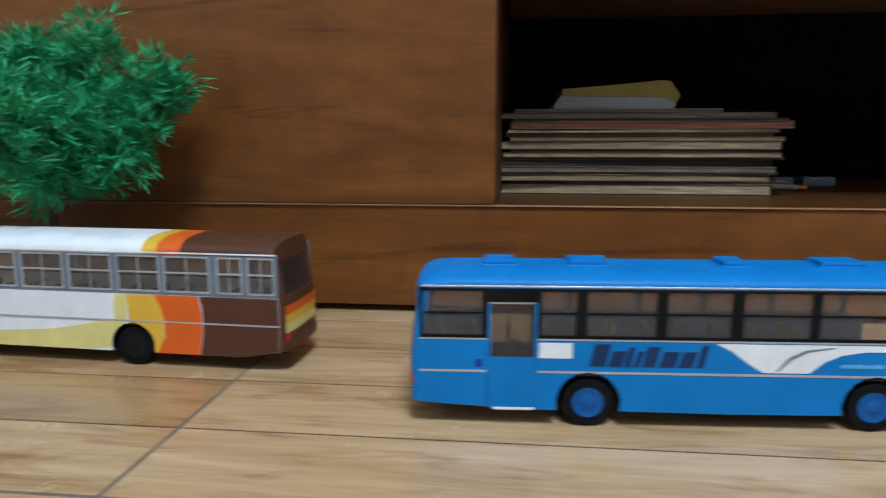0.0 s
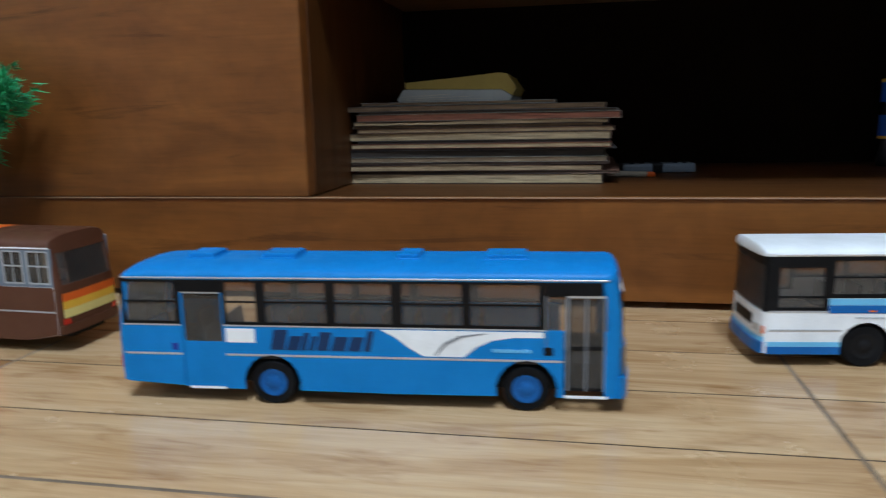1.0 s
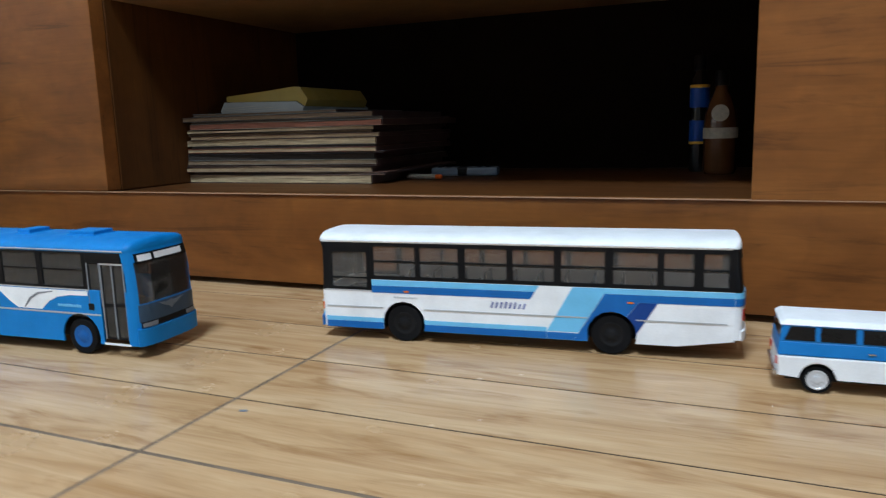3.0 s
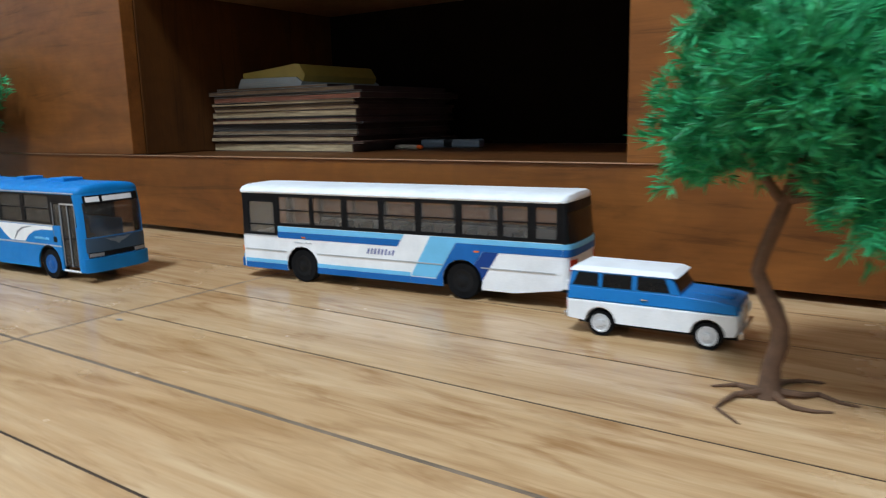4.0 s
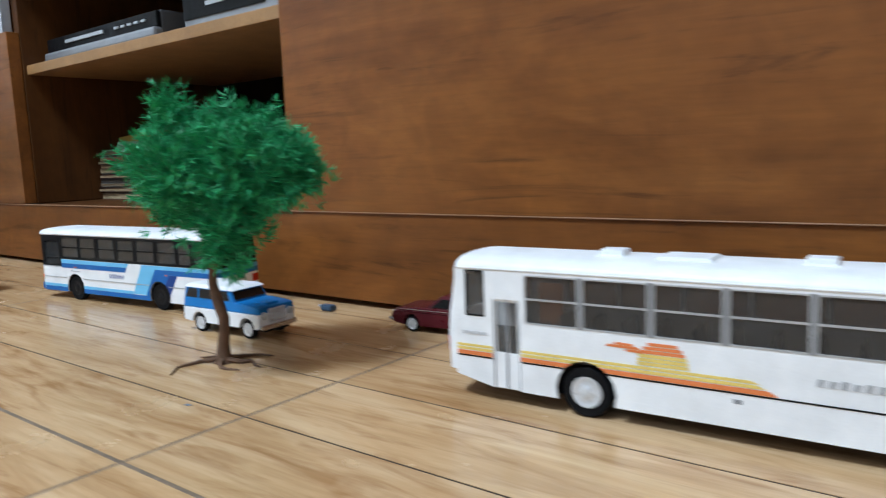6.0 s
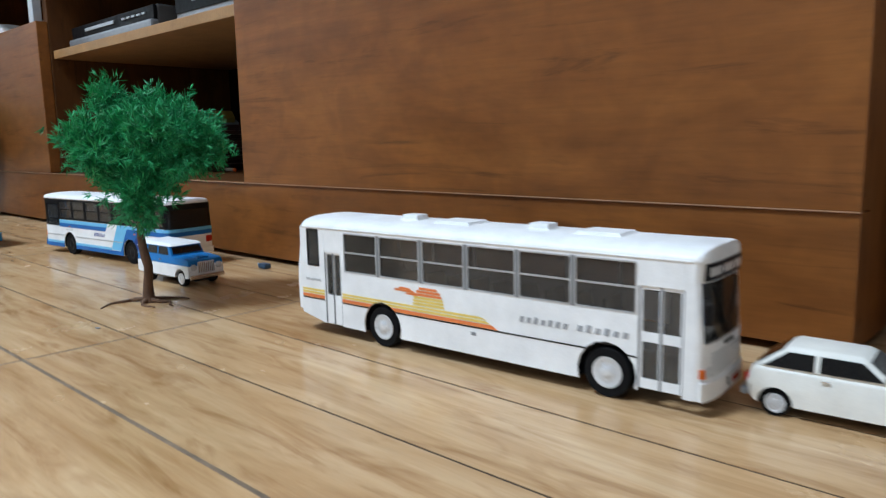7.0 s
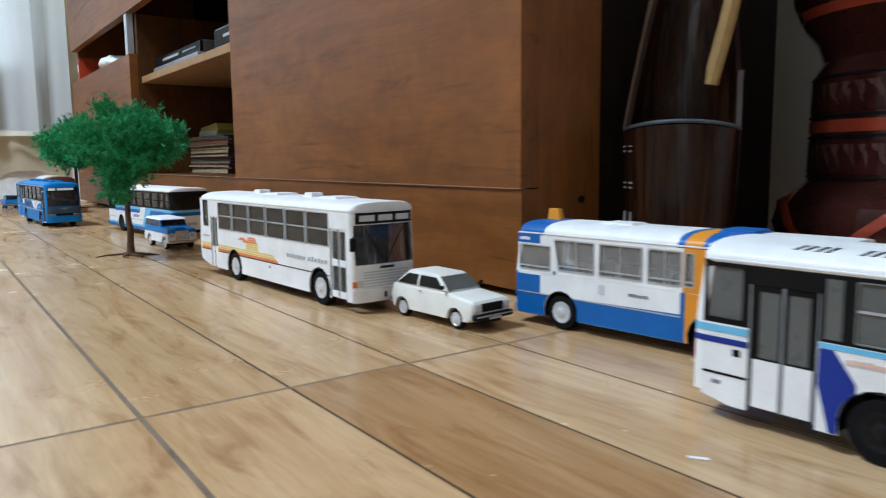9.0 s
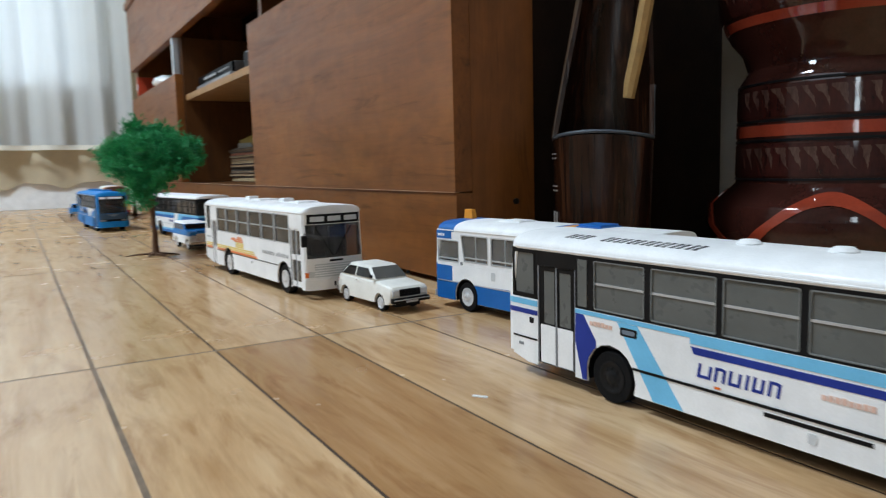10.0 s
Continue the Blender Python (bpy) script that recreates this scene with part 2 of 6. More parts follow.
def plate(outline, holes=(), y0=0.0, y1=1.0):
    """A flat sheet in x and z with holes, from y0 to y1."""
    bm = bmesh.new()
    edges = []
    for loop in (outline, *holes):
        vs = [bm.verts.new((x, y0, z)) for x, z in loop]
        edges += [bm.edges.new((vs[i], vs[(i + 1) % len(vs)])) for i in range(len(vs))]
    bmesh.ops.triangle_fill(bm, use_beauty=True, use_dissolve=False, edges=edges, normal=(0, -1, 0))
    got = bmesh.ops.extrude_face_region(bm, geom=bm.faces[:])
    for v in got["geom"]:
        if isinstance(v, bmesh.types.BMVert):
            v.co.y = y1
    bmesh.ops.recalc_face_normals(bm, faces=bm.faces[:])
    return bm


def rect(x0, x1, z0, z1, r=0.0, lean=0.0):
    """Corners of a rectangle, rounded by r; lean shifts its upper left corner."""
    if r <= 0:
        return [(x0, z0), (x1, z0), (x1, z1), (x0 + lean, z1)]
    out = []
    for cx, cz, a in ((x0 + r, z0 + r, 180), (x1 - r, z0 + r, 270), (x1 - r, z1 - r, 0), (x0 + lean + r, z1 - r, 90)):
        out += [(cx + r * math.cos(radians(a + d)), cz + r * math.sin(radians(a + d))) for d in (0, 45, 90)]
    return out


def cuboid(x0, x1, y0, y1, z0, z1, bev=0.0, seg=2):
    bm = bmesh.new()
    bmesh.ops.create_cube(bm, size=1)
    for v in bm.verts:
        v.co = Vector((x0 + (v.co.x + 0.5) * (x1 - x0), y0 + (v.co.y + 0.5) * (y1 - y0), z0 + (v.co.z + 0.5) * (z1 - z0)))
    if bev > 0:
        bmesh.ops.bevel(bm, geom=bm.edges[:], offset=bev, segments=seg, profile=0.6, affect="EDGES")
    return bm


def shell(outer, inner, nu, nv):
    """A closed curved sheet between two surfaces given on the unit square."""
    bm = bmesh.new()
    g = [[[bm.verts.new(f(i / nu, j / nv)) for j in range(nv + 1)] for i in range(nu + 1)] for f in (outer, inner)]
    for i in range(nu):
        for j in range(nv):
            for s, q in enumerate(g):
                vs = [q[i][j], q[i + 1][j], q[i + 1][j + 1], q[i][j + 1]]
                bm.faces.new(vs if s == 0 else vs[::-1])
    rim = [(i, 0) for i in range(nu)] + [(nu, j) for j in range(nv)] + [(i, nv) for i in range(nu, 0, -1)] + [(0, j) for j in range(nv, 0, -1)]
    for a, b in zip(rim, rim[1:] + rim[:1]):
        bm.faces.new((g[0][a[0]][a[1]], g[1][a[0]][a[1]], g[1][b[0]][b[1]], g[0][b[0]][b[1]]))
    bmesh.ops.recalc_face_normals(bm, faces=bm.faces[:])
    return bm


def lathe(profile, seg=24, axis="z", at=(0, 0, 0)):
    """Turns (radius, height) points round an axis."""
    bm = bmesh.new()
    rings = []
    for r, h in profile:
        ring = []
        for i in range(seg):
            a = 2 * math.pi * i / seg
            p = (r * math.cos(a), r * math.sin(a), h) if axis == "z" else (r * math.cos(a), h, r * math.sin(a))
            ring.append(bm.verts.new((p[0] + at[0], p[1] + at[1], p[2] + at[2])))
        rings.append(ring)
    for a, b in zip(rings, rings[1:]):
        for i in range(seg):
            bm.faces.new((a[i], a[(i + 1) % seg], b[(i + 1) % seg], b[i]))
    bm.faces.new(rings[0][::-1])
    bm.faces.new(rings[-1])
    bmesh.ops.recalc_face_normals(bm, faces=bm.faces[:])
    return bm


def tube(points, radii, seg=8, bm=None, wobble=0.0):
    """A tapered limb through the points."""
    bm = bm or bmesh.new()
    pts = [Vector(p) for p in points]
    rings = []
    for i, p in enumerate(pts):
        d = (pts[min(i + 1, len(pts) - 1)] - pts[max(i - 1, 0)]).normalized()
        u = d.cross(Vector((0.31, 0.77, 0.55))).normalized()
        w = d.cross(u)
        ring = []
        for j in range(seg):
            a = 2 * math.pi * j / seg
            r = radii[i] * (1 + wobble * noise.noise(p * 130 + Vector((math.cos(a), math.sin(a), i * 0.4)) * 1.7))
            ring.append(bm.verts.new(p + (u * math.cos(a) + w * math.sin(a)) * r))
        rings.append(ring)
    for a, b in zip(rings, rings[1:]):
        for j in range(seg):
            bm.faces.new((a[j], a[(j + 1) % seg], b[(j + 1) % seg], b[j]))
    bm.faces.new(rings[0][::-1])
    bm.faces.new(rings[-1])
    bmesh.ops.recalc_face_normals(bm, faces=bm.faces[:])
    return bm


def wall_sheet(name, x0, x1, y0, y1, z0, z1, mat, label):
    return tagged(part(name, cuboid(x0, x1, y0, y1, z0, z1), mat), label, "wall", kind="structure")


# ---- room ----
STRIP, TILE_L = 0.071, 0.5
X_JOINT, Y_JOINT = 1.45, 0.383
floor = tagged(part("floor", cuboid(LEFT_X - 0.1, RIGHT_X + 0.1, BACK_Y - 0.1, WALL_Y + 0.1, -0.03, -0.00025), GROOVE),
               "wood-print ceramic tile floor with dark joints", "floor", kind="structure")
wall_sheet("wall_north", LEFT_X - 0.1, RIGHT_X + 0.1, WALL_Y, WALL_Y + 0.1, -0.03, TOP, WALLPAINT, "plain white painted wall behind the cabinet")
tagged(part("ceiling", cuboid(LEFT_X - 0.1, RIGHT_X + 0.1, BACK_Y - 0.1, WALL_Y + 0.1, TOP, TOP + 0.1), CEIL),
       "unseen ceiling of the room, dull brown to cut bounce light", "ceiling", kind="structure")


def holed_wall(name, along, at, a0, a1, hole, mat, label):
    """A wall with one window opening; along x at y, or along y at x."""
    bm = plate([(a0, -0.03), (a1, -0.03), (a1, TOP), (a0, TOP)], [rect(*hole)], 0, 0.1)
    ob = part(name, bm, mat)
    ob.matrix_basis = pose(0, at - 0.1, 0) if along == "x" else pose(at, 0, 0, 0, 0, 90)
    return tagged(ob, label, "wall", kind="structure")


holed_wall("wall_south", "x", BACK_Y, LEFT_X - 0.1, RIGHT_X + 0.1, (0.8, 2.7, 1.45, 2.35), DULLWALL, "unseen wall, dull brown-grey to cut bounce, with a large window opening")
holed_wall("wall_west", "y", LEFT_X, BACK_Y, WALL_Y, (-1.2, 0.6, 0.25, 2.15), CREAMWALL, "cream painted wall with a tall window opening")
holed_wall("wall_east", "y", RIGHT_X + 0.1, BACK_Y, WALL_Y, (-1.64, -1.16, 0.26, 0.68), DULLWALL, "unseen wall, dull brown-grey to cut bounce, with a small low window opening")
low_window = tagged(new("window_1"), "small low window with three level glazing bars", "window", kind="structure")
for zb in (0.365, 0.47, 0.575):
    part("glazing_bar", cuboid(RIGHT_X + 0.012, RIGHT_X + 0.030, -1.64, -1.16, zb - 0.008, zb + 0.008, 0.002), DULLWALL, low_window)
tagged(part("baseboard", cuboid(LEFT_X, LEFT_X + 0.014, BACK_Y, WALL_Y, 0, 0.100, 0.002), WHITE), "glossy white skirting board along the cream wall", "baseboard", kind="structure")


def curtain_bm():
    def f(off):
        def g(u, v):
            y = -1.5 + u * 2.24
            low = 0.203 + 0.002 * math.sin(y * 31 + 0.6)
            z = low + (2.35 - low) * v
            x = LEFT_X + 0.055 + 0.016 * math.sin(y * 43 + 0.8 * math.sin(y * 9)) + 0.007 * math.sin(y * 97 + 2) * (1 - 0.5 * v)
            return (x + off, y, z)
        return g
    return shell(f(0.0), f(0.0012), 220, 10)


def lining_bm():
    """The beige lining behind the sheer cloth; its hem is cut in shallow scallops."""
    def f(off):
        def g(u, v):
            y = -1.48 + u * 2.2
            low = 0.082 + 0.010 * math.sin(y * 33 + 0.6) + 0.004 * math.sin(y * 71)
            z = low + (0.42 - low) * v
            return (LEFT_X + 0.024 + 0.005 * math.sin(y * 43 + 1.3) + off, y, z)
        return g
    return shell(f(0.0), f(0.0012), 160, 6)


def sheer(name):
    m, nt, b = material(name)
    nt.nodes.remove(b)
    d, t, mx = (nt.nodes.new("ShaderNode" + k) for k in ("BsdfDiffuse", "BsdfTranslucent", "MixShader"))
    weave = ramp(nt, noise_tex(nt, coords(nt, (1, 300, 300)), 3, 3), [(0.3, (0.78, 0.80, 0.80)), (0.7, (0.90, 0.91, 0.91))])
    for s in (d, t):
        nt.links.new(weave, s.inputs[0])
    mx.inputs[0].default_value = 0.55
    for a, z in ((d.outputs[0], mx.inputs[1]), (t.outputs[0], mx.inputs[2]), (mx.outputs[0], nt.nodes["Material Output"].inputs[0])):
        nt.links.new(a, z)
    return m


tagged(part("curtain", curtain_bm(), sheer("sheer_white_cloth"), smooth=True), "sheer white pleated curtain with a straight weighted hem", "curtain")
tagged(part("curtain_lining", lining_bm(), mottled("beige_lining_cloth", (0.56, 0.47, 0.33), 0.9, 30, 0.12), smooth=True), "beige curtain lining with a scalloped hem", "curtain")
part("hem_band", shell(lambda u, v: (LEFT_X + 0.0755 + 0.012 * math.sin((-1.5 + u * 2.24) * 43), -1.5 + u * 2.24, 0.200 + 0.016 * v), lambda u, v: (LEFT_X + 0.0740 + 0.012 * math.sin((-1.5 + u * 2.24) * 43), -1.5 + u * 2.24, 0.200 + 0.016 * v), 200, 1), mottled("cream_hem_tape", (0.78, 0.75, 0.66), 0.9, 60, 0.1), bpy.data.objects["curtain"], "cream hem tape", 1.0, True)

# ---- cabinet ----
CX0, CX1, CY, CYB = -0.605, 1.349, 0.70, 1.066
OX0, OX1 = 0.098, 0.711
cabinet = thing("tv_cabinet", pose(0, 0, 0), "long low walnut-laminate television cabinet with open shelves", "cabinet")


def board(name, x0, x1, y0, y1, z0, z1, mat, label="", bev=0.0012):
    return part(name, cuboid(x0, x1, y0, y1, z0, z1, bev), mat, cabinet, label)


FOOT = 0.006
board("plinth_panel", CX0, CX1, CY, CY + 0.018, FOOT, 0.0885, WOODX, "", 0.0004)
board("bottom_board", CX0 + 0.018, CX1 - 0.02, CY + 0.019, CYB, 0.0705, 0.0885, SHADEDX, "inner bottom board, walnut print darkened for recess shade")
board("side_panel", CX1 - 0.018, CX1 - 0.0002, CY + 0.0181, 0.790, FOOT, 0.62, WOODZ, "", 0.0004)
# Side split here; the rear half is coloured as the vessel's shade.
board("rear_side_board", CX1 - 0.018, CX1 - 0.0030, 0.7905, CYB, FOOT, 0.62, SIDESHADE, "rear half of the side, near-black for the vessel's shade")
board("side_panel", CX0, CX0 + 0.018, CY + 0.0185, CYB, FOOT, 0.62, WOODZ)
board("back_panel", CX0 + 0.018, CX1 - 0.018, CYB - 0.008, CYB, 0.089, 0.62, SHADEDBACK, "back panel, near-black for the recess's shade")
board("door", OX1, CX1, CY - 0.001, CY + 0.0178, 0.0894, 0.35, WOODX, "plain closed cabinet door with horizontal grain", 0.0004)
board("door", CX0, OX0 - 0.0005, CY - 0.001, CY + 0.017, 0.0898, 0.345, WOODX, "plain closed cabinet door with horizontal grain")
board("divider", OX0 - 0.018, OX0, CY + 0.0175, CYB - 0.009, 0.0892, 0.43, SHADEDZ, "inner divider, walnut print darkened for recess shade")
board("divider", OX1 + 0.002, OX1 + 0.02, CY + 0.0185, CYB - 0.009, 0.0892, 0.43, SHADEDZ, "inner divider, walnut print darkened for recess shade")
board("shelf", OX0 + 0.0015, OX1 + 0.0015, CY + 0.022, CYB - 0.009, 0.283, 0.297, EDGE, "pale shelf board between the dividers")
board("shelf", CX0 + 0.019, OX0 - 0.018, CY + 0.019, CYB - 0.009, 0.329, 0.343, WOODX)
board("shelf", OX1 + 0.021, CX1 - 0.019, CY + 0.019, CYB - 0.009, 0.334, 0.348, WOODX)
board("upper_panel", CX0, CX1, CY, CY + 0.018, 0.4325, 0.62, WOODX)
board("top_board", CX0 - 0.004, CX1 + 0.004, CY - 0.006, CYB, 0.6205, 0.64, WOODX)
part("lip_strip", cuboid(CX0, CX1, CY - 0.0020, CY + 0.004, 0.0886, 0.0894, 0.0002, 1), PALEEDGE, cabinet, "worn pale edge strip")
part("edge_strip", cuboid(OX0 - 0.040, OX0 - 0.019, CY + 0.002, CY + 0.016, 0.3455, 0.432, 0.001), ALU, cabinet, "grey metal upright strip")
for x in (CX0 + 0.1, 0.1, 0.7, CX1 - 0.1):
    for y in (CY + 0.06, CYB - 0.06):
        part("foot", lathe([(0.018, 0), (0.02, 0.002), (0.02, 0.0062)], 14, at=(x, y, 0)), BLACK, cabinet)
part("cable_knob", lathe([(0.0030, 0), (0.0030, 0.002), (0.0015, 0.003)], 10, at=(0, 0, 0)), BLACK, cabinet).matrix_basis = pose(CX1, 0.767, 0.078, 0, 90, 0)

# ---- magazines and small things in the cabinet ----
ZB = 0.0887
rnd = random.Random(4)
COVERS = [(0.05, 0.04, 0.04), (0.22, 0.05, 0.03), (0.10, 0.10, 0.11), (0.30, 0.27, 0.20), (0.06, 0.03, 0.025), (0.20, 0.10, 0.07)]
COVERM = [paint("magazine_cover", c, 0.35, 0.3, 0.0, 0.2) for c in COVERS]


def page_edges(name, c):
    """Cut paper edges: fine level lines, yellowed and dark in patches."""
    m, nt, b = material(name)
    lines = noise_tex(nt, coords(nt, (14, 14, 1400)), 1.0, 4, 0.7)
    patch = noise_tex(nt, coords(nt, (1, 1, 3)), 38, 4, 0.6)
    base = ramp(nt, lines, [(0.34, tuple(x * 0.30 for x in c)), (0.50, c), (0.68, tuple(min(1, x * 1.35) for x in c))])
    nt.links.new(blend(nt, 0.5, base, ramp(nt, patch, [(0.36, (0.45, 0.40, 0.36)), (0.6, (1, 1, 1))]), "MULTIPLY"), b.inputs["Base Color"])
    b.inputs["Roughness"].default_value = 0.85
    bump(nt, b, lines, 0.6, 0.0006)
    return m


PAGEM = [page_edges("magazine_pages", c) for c in ((0.33, 0.225, 0.125), (0.22, 0.145, 0.085), (0.42, 0.305, 0.175), (0.09, 0.062, 0.042), (0.27, 0.095, 0.055), (0.04, 0.028, 0.020))]


def magazine(m, w, d, h, cover, pages, label):
    root = thing("magazine", m, label, "magazine", "stack of magazines")
    sag = rnd.uniform(0.0, 0.0012)

    def leaf(x0, x1, y0, y1, z0, z1, nu=10):
        def f(z):
            return lambda u, v: (x0 + u * (x1 - x0), y0 + v * (y1 - y0), z + sag * math.sin(u * 6.3 + h * 900) * (z - z0 + 0.0004) / h)
        return shell(f(z1), f(z0), nu, 1)
    part("cover", leaf(-w / 2, w / 2, 0, d, 0, 0.00035), cover, root)
    part("page_block", leaf(-w / 2 + 0.001, w / 2 - 0.001, 0.0008, d - 0.001, 0.0004, h - 0.0004), pages, root)
    part("cover", leaf(-w / 2, w / 2, 0, d, h - 0.00035, h), cover, root)
    part("spine", cuboid(w / 2 + 0.0001, w / 2 + 0.0006, 0.001, d, 0.0002, h - 0.0002), COVERM[4], root, "dark bound spine")
    return root


z = ZB + 0.0003
heights = [0.0092, 0.0026, 0.0058, 0.0022, 0.0048, 0.0064, 0.0018, 0.0046, 0.0024, 0.0074, 0.0040, 0.0030, 0.0038, 0.0066, 0.0024, 0.0052]
for i, h in enumerate(heights):
    w = rnd.uniform(0.243, 0.258)
    lab = "old thumbed magazine with yellowed page edges, lying in a stack"
    magazine(pose(0.226 + rnd.uniform(-0.007, 0.007), 0.818 + rnd.uniform(-0.003, 0.003), z, 0, 0, rnd.uniform(-1.2, 1.2)), w, rnd.uniform(0.185, 0.198), h,
             COVERM[(i * 5 + i // 3) % 6], PAGEM[[2, 3, 0, 3, 1, 5, 3, 2, 5, 2, 0, 1, 2, 4, 3, 1][i]], lab)
    z += h + 0.0002
GREYCOVER, YELLOWCOVER = paint("pale_grey_cover", (0.30, 0.33, 0.34), 0.4), paint("mustard_cover", (0.30, 0.22, 0.05), 0.4)
magazine(pose(0.205, 0.822, z + 0.0003, 0, 0, 2.0), 0.19, 0.17, 0.0030, GREYCOVER, PAGEM[1], "pale grey booklet lying on the magazine stack")


def curled(m):
    """A folded bundle of sheets: grey leaves below, a mustard cover bent over them."""
    root = thing("brochure", m, "folded grey and mustard yellow brochures on the magazine stack", "brochure")
    low = [(-0.050, 0), (0.058, 0), (0.060, 0.0040), (0.050, 0.0100), (0.0, 0.0110), (-0.046, 0.0120), (-0.052, 0.0020)]
    part("sheet", plate(low, (), 0, 0.15), GREYCOVER, root)
    top = [(-0.044, 0.0124), (0.0, 0.0114), (0.050, 0.0104), (0.060, 0.0044), (0.064, 0.0120), (0.055, 0.0250), (0.047, 0.0260), (0.010, 0.0225), (-0.044, 0.0185)]
    part("fold", plate(top, (), 0.002, 0.14), YELLOWCOVER, root, "mustard yellow folded page")
    for i in range(3):
        part("leaf", plate([(-0.049, 0.0012 + 0.0016 * i), (0.04 - 0.02 * i, 0.0020 + 0.0024 * i), (0.04 - 0.02 * i, 0.0023 + 0.0024 * i), (-0.049, 0.0015 + 0.0016 * i)], (), -0.0012 + 0.0004 * i, 0.0), PAGES, root)
    return root


curled(pose(0.198, 0.826, z + 0.0034, 0, 0, 1))

pen = thing("marker_pen", pose(0.378, 0.882, ZB + 0.0030, 0, 0, -12), "thin pale marker pen with a red tip", "pen")
part("barrel", lathe([(0.0024, -0.028), (0.0028, -0.026), (0.0028, 0.010), (0.0024, 0.012)], 14, "y"), PAGES, pen).matrix_basis = pose(0, 0, 0, 0, 0, -90)
part("tip", lathe([(0.0026, 0.0122), (0.0027, 0.018), (0.0014, 0.020)], 14, "y"), REDORANGE, pen, "red cap").matrix_basis = pose(0, 0, 0, 0, 0, -90)
gadget = thing("remote_control", pose(0.366, 0.925, ZB, 0, 0, -80), "small dark plastic remote control lying flat", "remote control")
part("body", cuboid(-0.010, 0.010, 0, 0.078, 0.0004, 0.0105, 0.003), SLATE, gadget)
part("grip", cuboid(-0.0104, 0.0104, 0.030, 0.044, 0.0006, 0.0109, 0.003), BLACK, gadget, "black rubber grip band")
for i in range(4):
    for j in range(2):
        part("button", cuboid(-0.0075 + 0.009 * j, -0.0015 + 0.009 * j, 0.008 + 0.010 * i + (0.026 if i > 1 else 0), 0.013 + 0.010 * i + (0.026 if i > 1 else 0), 0.0104, 0.0114, 0.0004), RUBBER, gadget)


def bottle(m, prof, bands, label, glass, cap_r, cap_z):
    root = thing("bottle", m, label, "bottle", "bottles in the cabinet")
    part("glass", lathe(prof, 28), glass, root, smooth=True)
    for r, z0, z1, mat, lab in bands:
        part("label_band", lathe([(r - 0.0006, z0), (r + 0.0004, z0), (r + 0.0004, z1), (r - 0.0006, z1)], 28), mat, root, lab, smooth=True)
    part("cap", lathe([(cap_r, cap_z), (cap_r, cap_z + 0.012), (cap_r * 0.8, cap_z + 0.014)], 20), BLACK, root, smooth=True)
    return root


BOTTLE, AMBERGLASS = paint("black_bottle_glass", (0.012, 0.012, 0.014), 0.08, 0.6), paint("amber_bottle_glass", (0.11, 0.040, 0.013), 0.08, 0.6)
bottle(pose(0.6545, 1.0, ZB + 0.0002) @ Matrix.Scale(1.16, 4), [(0.0075, 0), (0.0085, 0.003), (0.0085, 0.086), (0.0052, 0.091), (0.0046, 0.095)],
       [(0.0085, 0.026, 0.0285, YELLOW, "gold line"), (0.0085, 0.0285, 0.048, LABELBLUE, "blue paper label"), (0.0085, 0.048, 0.060, BOTTLE, ""), (0.0085, 0.060, 0.078, LABELBLUE, "blue paper label"), (0.0085, 0.078, 0.081, YELLOW, "gold line")],
       "slim dark bottle with a blue and gold label", BOTTLE, 0.0056, 0.094)
bb = bottle(pose(0.6785, 0.960, ZB + 0.0002) @ Matrix.Scale(1.09, 4), [(0.013, 0), (0.0155, 0.004), (0.0155, 0.046), (0.0142, 0.058), (0.0100, 0.071), (0.0062, 0.079), (0.0055, 0.084)],
            [(0.0155, 0.034, 0.044, PAGES, "pale paper label strip")], "brown glass bottle with a round pale label", AMBERGLASS, 0.0066, 0.083)
part("round_label", lathe([(0.0078, 0.0), (0.0078, 0.0006), (0.005, 0.0009)], 22, "y", (0, -0.0152, 0.0575)), PAGES, bb, "round pale paper label")

lamp = thing("ceiling_lamp", pose(0.5, -0.75, 2.50), "round white ceiling lamp", "lamp")
part("housing", lathe([(0.34, 0.012), (0.35, 0.02), (0.35, 0.09), (0.30, 0.10)], 40), WHITE, lamp, "", 1.0, True)
# ---- upper shelf ----
SILVER = paint("silver_plastic", (0.30, 0.31, 0.33), 0.35, 0.2, 0.4)
DARKCASE = paint("dark_metal_case", (0.085, 0.085, 0.09), 0.4)
dvd = thing("dvd_player", pose(0.262, 0.745, 0.2972), "flat silver and black disc player on the shelf", "disc player")
part("case", cuboid(-0.152, 0.152, 0.012, 0.24, 0.004, 0.040, 0.003), DARKCASE, dvd)
part("front_lip", cuboid(-0.153, 0.153, 0.0, 0.014, 0.004, 0.018, 0.004), SILVER, dvd)
part("display_strip", cuboid(-0.152, 0.152, 0.006, 0.0118, 0.0185, 0.038, 0.001), BLACK, dvd, "glossy black display strip")
part("disc_tray", cuboid(-0.09, 0.02, 0.0035, 0.0058, 0.026, 0.031, 0.0006), ALU, dvd, "bright tray front")
for i in range(5):
    part("button", cuboid(0.05 + 0.017 * i, 0.060 + 0.017 * i, 0.0035, 0.0058, 0.027, 0.030, 0.0005), ALU, dvd)
for x in (-0.13, 0.13):
    for y in (0.03, 0.2):
        part("foot", lathe([(0.008, 0), (0.008, 0.0042)], 12, at=(x, y, 0)), RUBBER, dvd)
box2 = thing("receiver_box", pose(0.570, 0.765, 0.2972), "silver and black set-top box on the shelf", "set-top box")
part("case", cuboid(-0.120, 0.120, 0.002, 0.18, 0.003, 0.052, 0.003), SILVER, box2)
